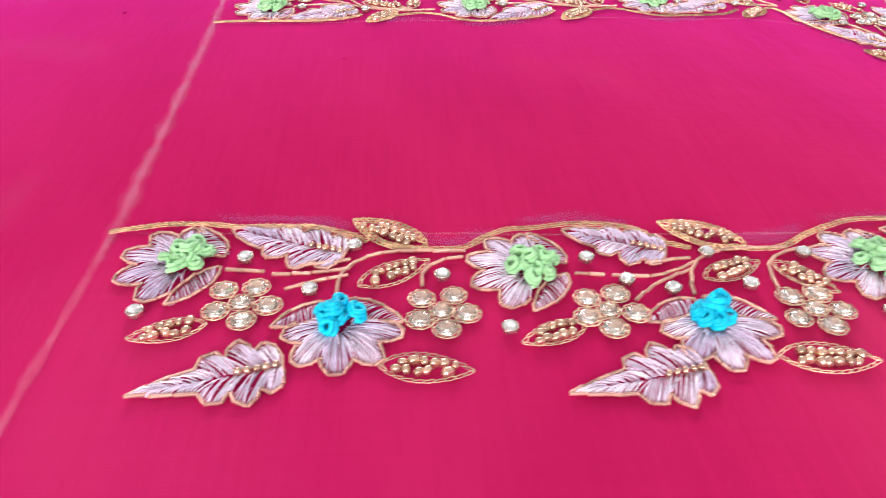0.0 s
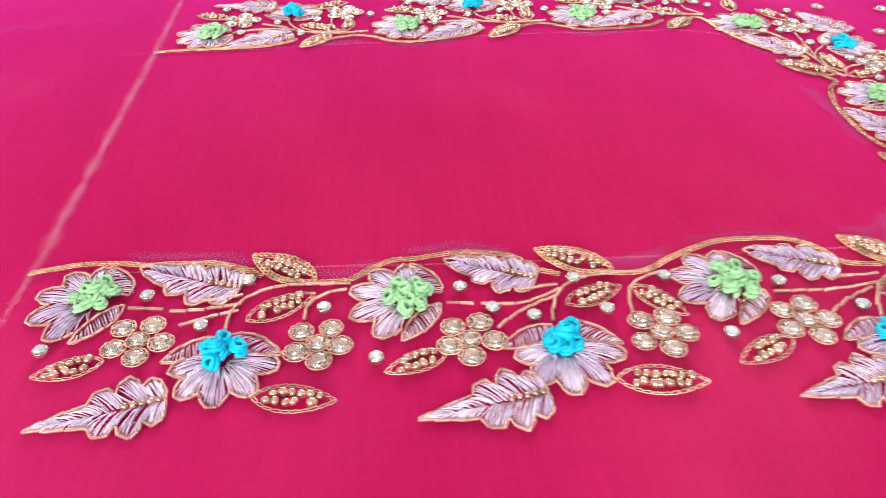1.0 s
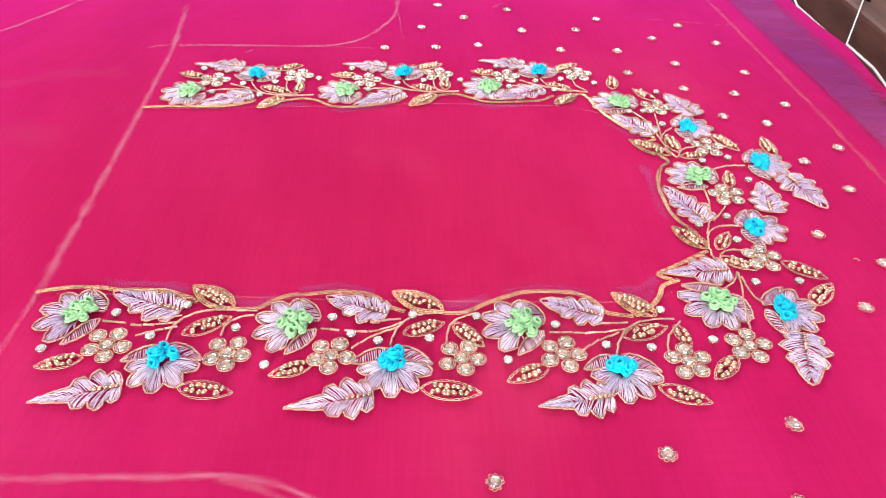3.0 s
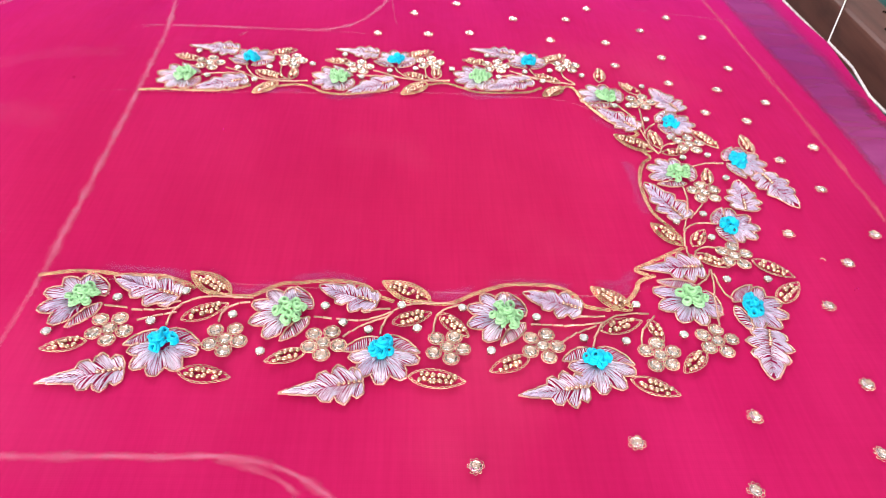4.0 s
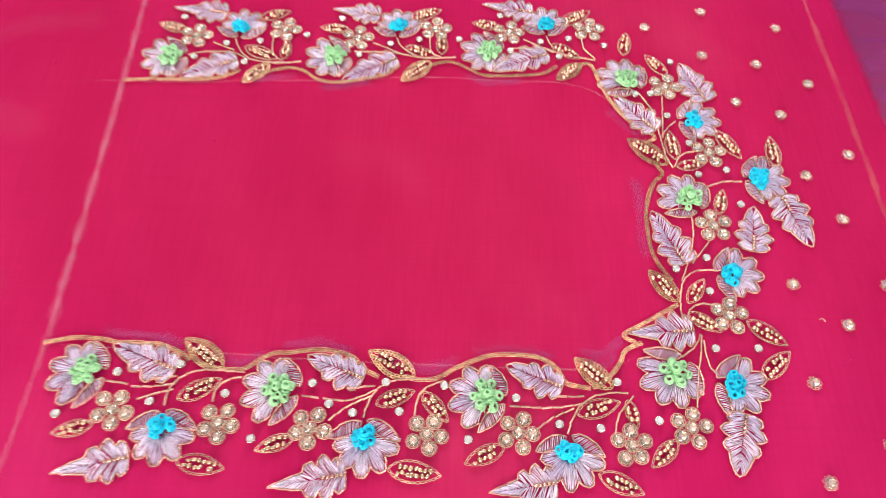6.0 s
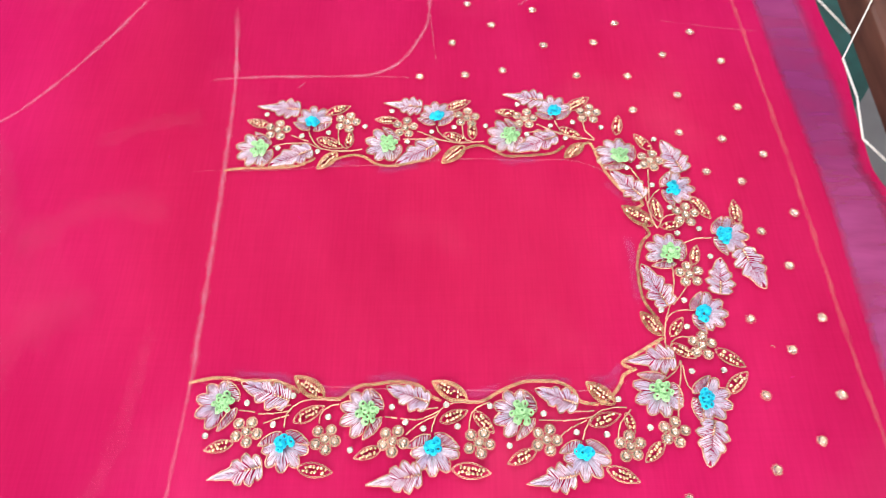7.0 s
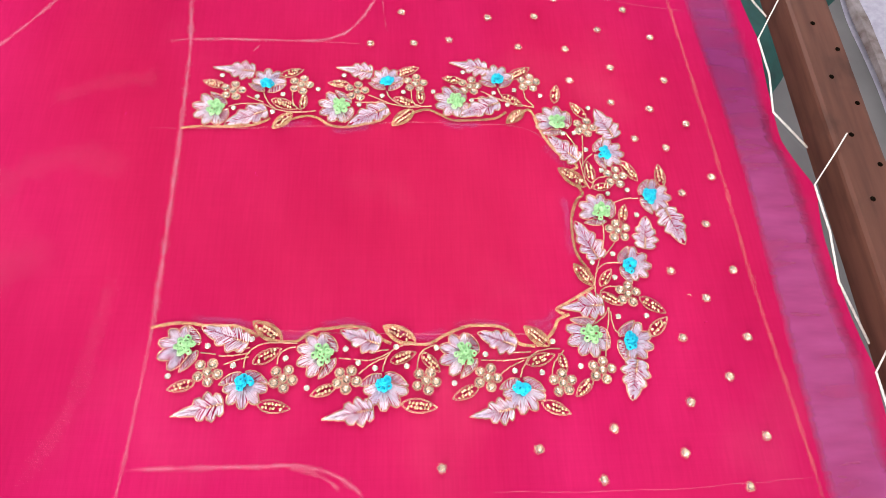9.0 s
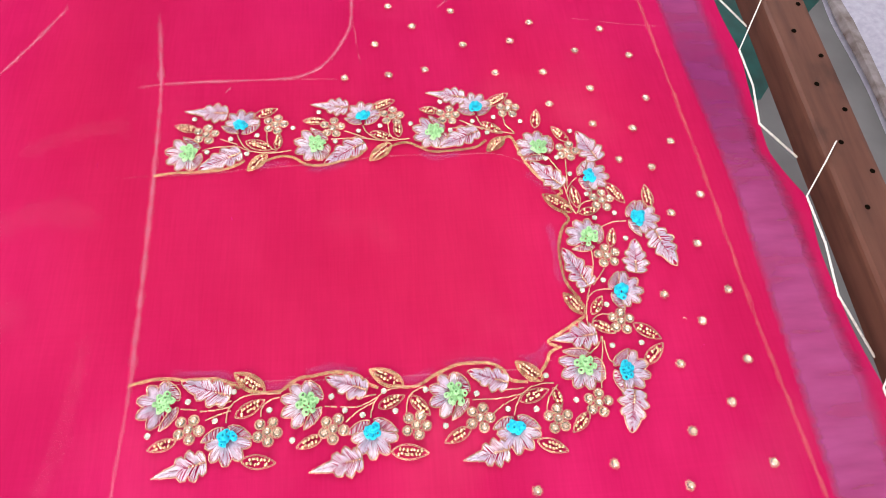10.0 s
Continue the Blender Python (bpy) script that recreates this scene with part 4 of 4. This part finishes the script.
for ctrl in (
        ((120.8, -20.9), (128.3, -21.9)), ((130.2, -22.0), (142.8, -22.3), (153.4, -17.1)), ((133.7, -31.7), (141.6, -25.2), (152.0, -20.1)), ((140.5, -16.9), (153.0, -15.3)),
        ((149.0, -30.2), (150.6, -23.5), (155.4, -15.5), (161.0, -12.7), (169.6, -11.5), (181.4, -11.6)), ((171.6, -28.4), (172.6, -20.4), (177.2, -14.6), (184.7, -11.8))):
    stem(*ctrl)
for ctrl in (
        ((213.8, -22.8), (231.1, -23.1), (247.0, -20.8)), ((225.8, -32.7), (234.3, -26.7), (242.7, -23.2)), ((236.0, -17.6), (247.7, -17.3)),
        ((239.2, -34.8), (242.0, -26.6), (248.8, -18.7), (258.7, -15.3), (267.9, -15.1)), ((260.2, -33.7), (263.0, -24.5), (270.2, -16.5)),
        ((298.4, -21.0), (301.0, -6.0), (304.0, 6.0), (305.5, 14.5)), ((310.0, -5.1), (306.6, 0.0), (306.2, 12.0)), ((294.6, 3.1), (302.1, 9.1), (304.8, 15.2))):
    stem(*ctrl)
for ctrl in (
        ((290.7, 163.1), (298.0, 148.6), (299.8, 133.2), (301.6, 118.2), (304.5, 110.7)), ((304.5, 160.0), (302.4, 140.7), (301.5, 130.6)), ((310.1, 142.9), (305.0, 138.1), (300.8, 131.7)),
        ((317.3, 122.4), (309.4, 119.3), (305.5, 111.6)), ((340.5, 103.1), (330.7, 103.1), (321.5, 99.3)), ((309.9, 82.1), (309.4, 68.4), (304.5, 53.1), (299.8, 42.6)),
        ((317.1, 65.7), (311.8, 59.3), (306.5, 53.0)), ((317.9, 49.3), (307.7, 48.6), (300.6, 42.6), (297.5, 30.1), (297.6, 21.8)), ((314.1, 30.3), (306.3, 30.8), (300.7, 25.7), (298.8, 17.6))):
    stem(*ctrl)
for ctrl in (
        ((31.5, 179.2), (40.8, 181.9), (57.3, 182.3), (65.8, 177.8), (82.5, 175.0), (97.1, 177.0)), ((56.8, 192.9), (61.4, 183.2), (70.0, 176.6), (90.8, 175.7)),
        ((44.4, 189.7), (57.2, 183.9)), ((78.5, 196.3), (80.2, 182.4), (86.6, 176.9)), ((126.9, 186.3), (150.1, 186.5), (167.2, 183.1), (186.6, 184.6)), ((137.4, 194.0), (154.4, 185.8)),
        ((151.4, 198.0), (155.0, 190.5), (164.0, 183.8))):
    stem(*ctrl)
for ctrl in (
        ((171.0, 199.3), (171.8, 188.3), (178.1, 184.3)), ((218.0, 193.1), (238.0, 193.9), (250.9, 189.6), (268.2, 186.1)), ((226.3, 201.0), (244.3, 190.9)),
        ((261.7, 205.3), (261.9, 195.8), (268.4, 187.2)), ((240.2, 204.0), (243.5, 196.0), (251.0, 189.8))):
    stem(*ctrl)
vine((-0.1, 0.2), (6.1, 1.6), (14.6, 3.3), (25.2, 3.0), (32.9, 1.8), (45.0, 1.7), (54.2, 1.0), (63.5, -2.7), (68, -6.0))
vine((72, -6.6), (78, -8.6), (85.9, -9.8), (93.8, -9.0), (101.0, -3.8), (106.7, -1.1), (113.7, -0.8), (124.1, 1.0), (134.4, 0.5), (142.6, -2.3), (147.0, -7.6), (154.5, -11.0))
vine((166, -10.2), (172, -11.8), (180.5, -11.0), (190.5, -5.2), (200.0, -1.0), (206.9, 1.2), (214.9, 1.6), (227.0, 0.8), (235.7, -4.0), (239.9, -11.3), (250.5, -13.4))
vine((252, -13.0), (259.5, -8.1), (265.8, 0.0), (268.5, 5.5), (276.5, 9.6))
vine((-1.0, 158.3), (14.0, 160.1), (34.1, 160.3), (50.2, 162.1), (60.2, 166.6), (63.2, 169.0))
vine((74.0, 166.0), (82.7, 169.8), (90.9, 172.1), (99.3, 170.2), (108.7, 163.8), (120.0, 162.5), (136.0, 166.0), (147.0, 170.0), (154.0, 177.0))
vine((165.0, 172.5), (175.0, 179.0), (184.4, 181.0), (194.8, 175.6), (203.1, 171.6), (218.3, 172.0), (235.9, 174.2), (245.3, 180.4))
vine((255.0, 178.0), (262.0, 183.5), (265.8, 181.5), (269.8, 168.5), (275.0, 154.8), (283.9, 141.6), (293.6, 135.0), (297.0, 130.6), (291.8, 127.2))
vine((295.3, 113.1), (298.3, 106.5), (294.0, 102.2), (290.0, 94.7), (286.9, 83.2), (286.3, 67.4), (288.4, 54.5), (295.0, 43.0))
vine((296.4, 30.1), (285.4, 23.6), (274.7, 17.2), (268.3, 13.0), (273.4, 9.6))
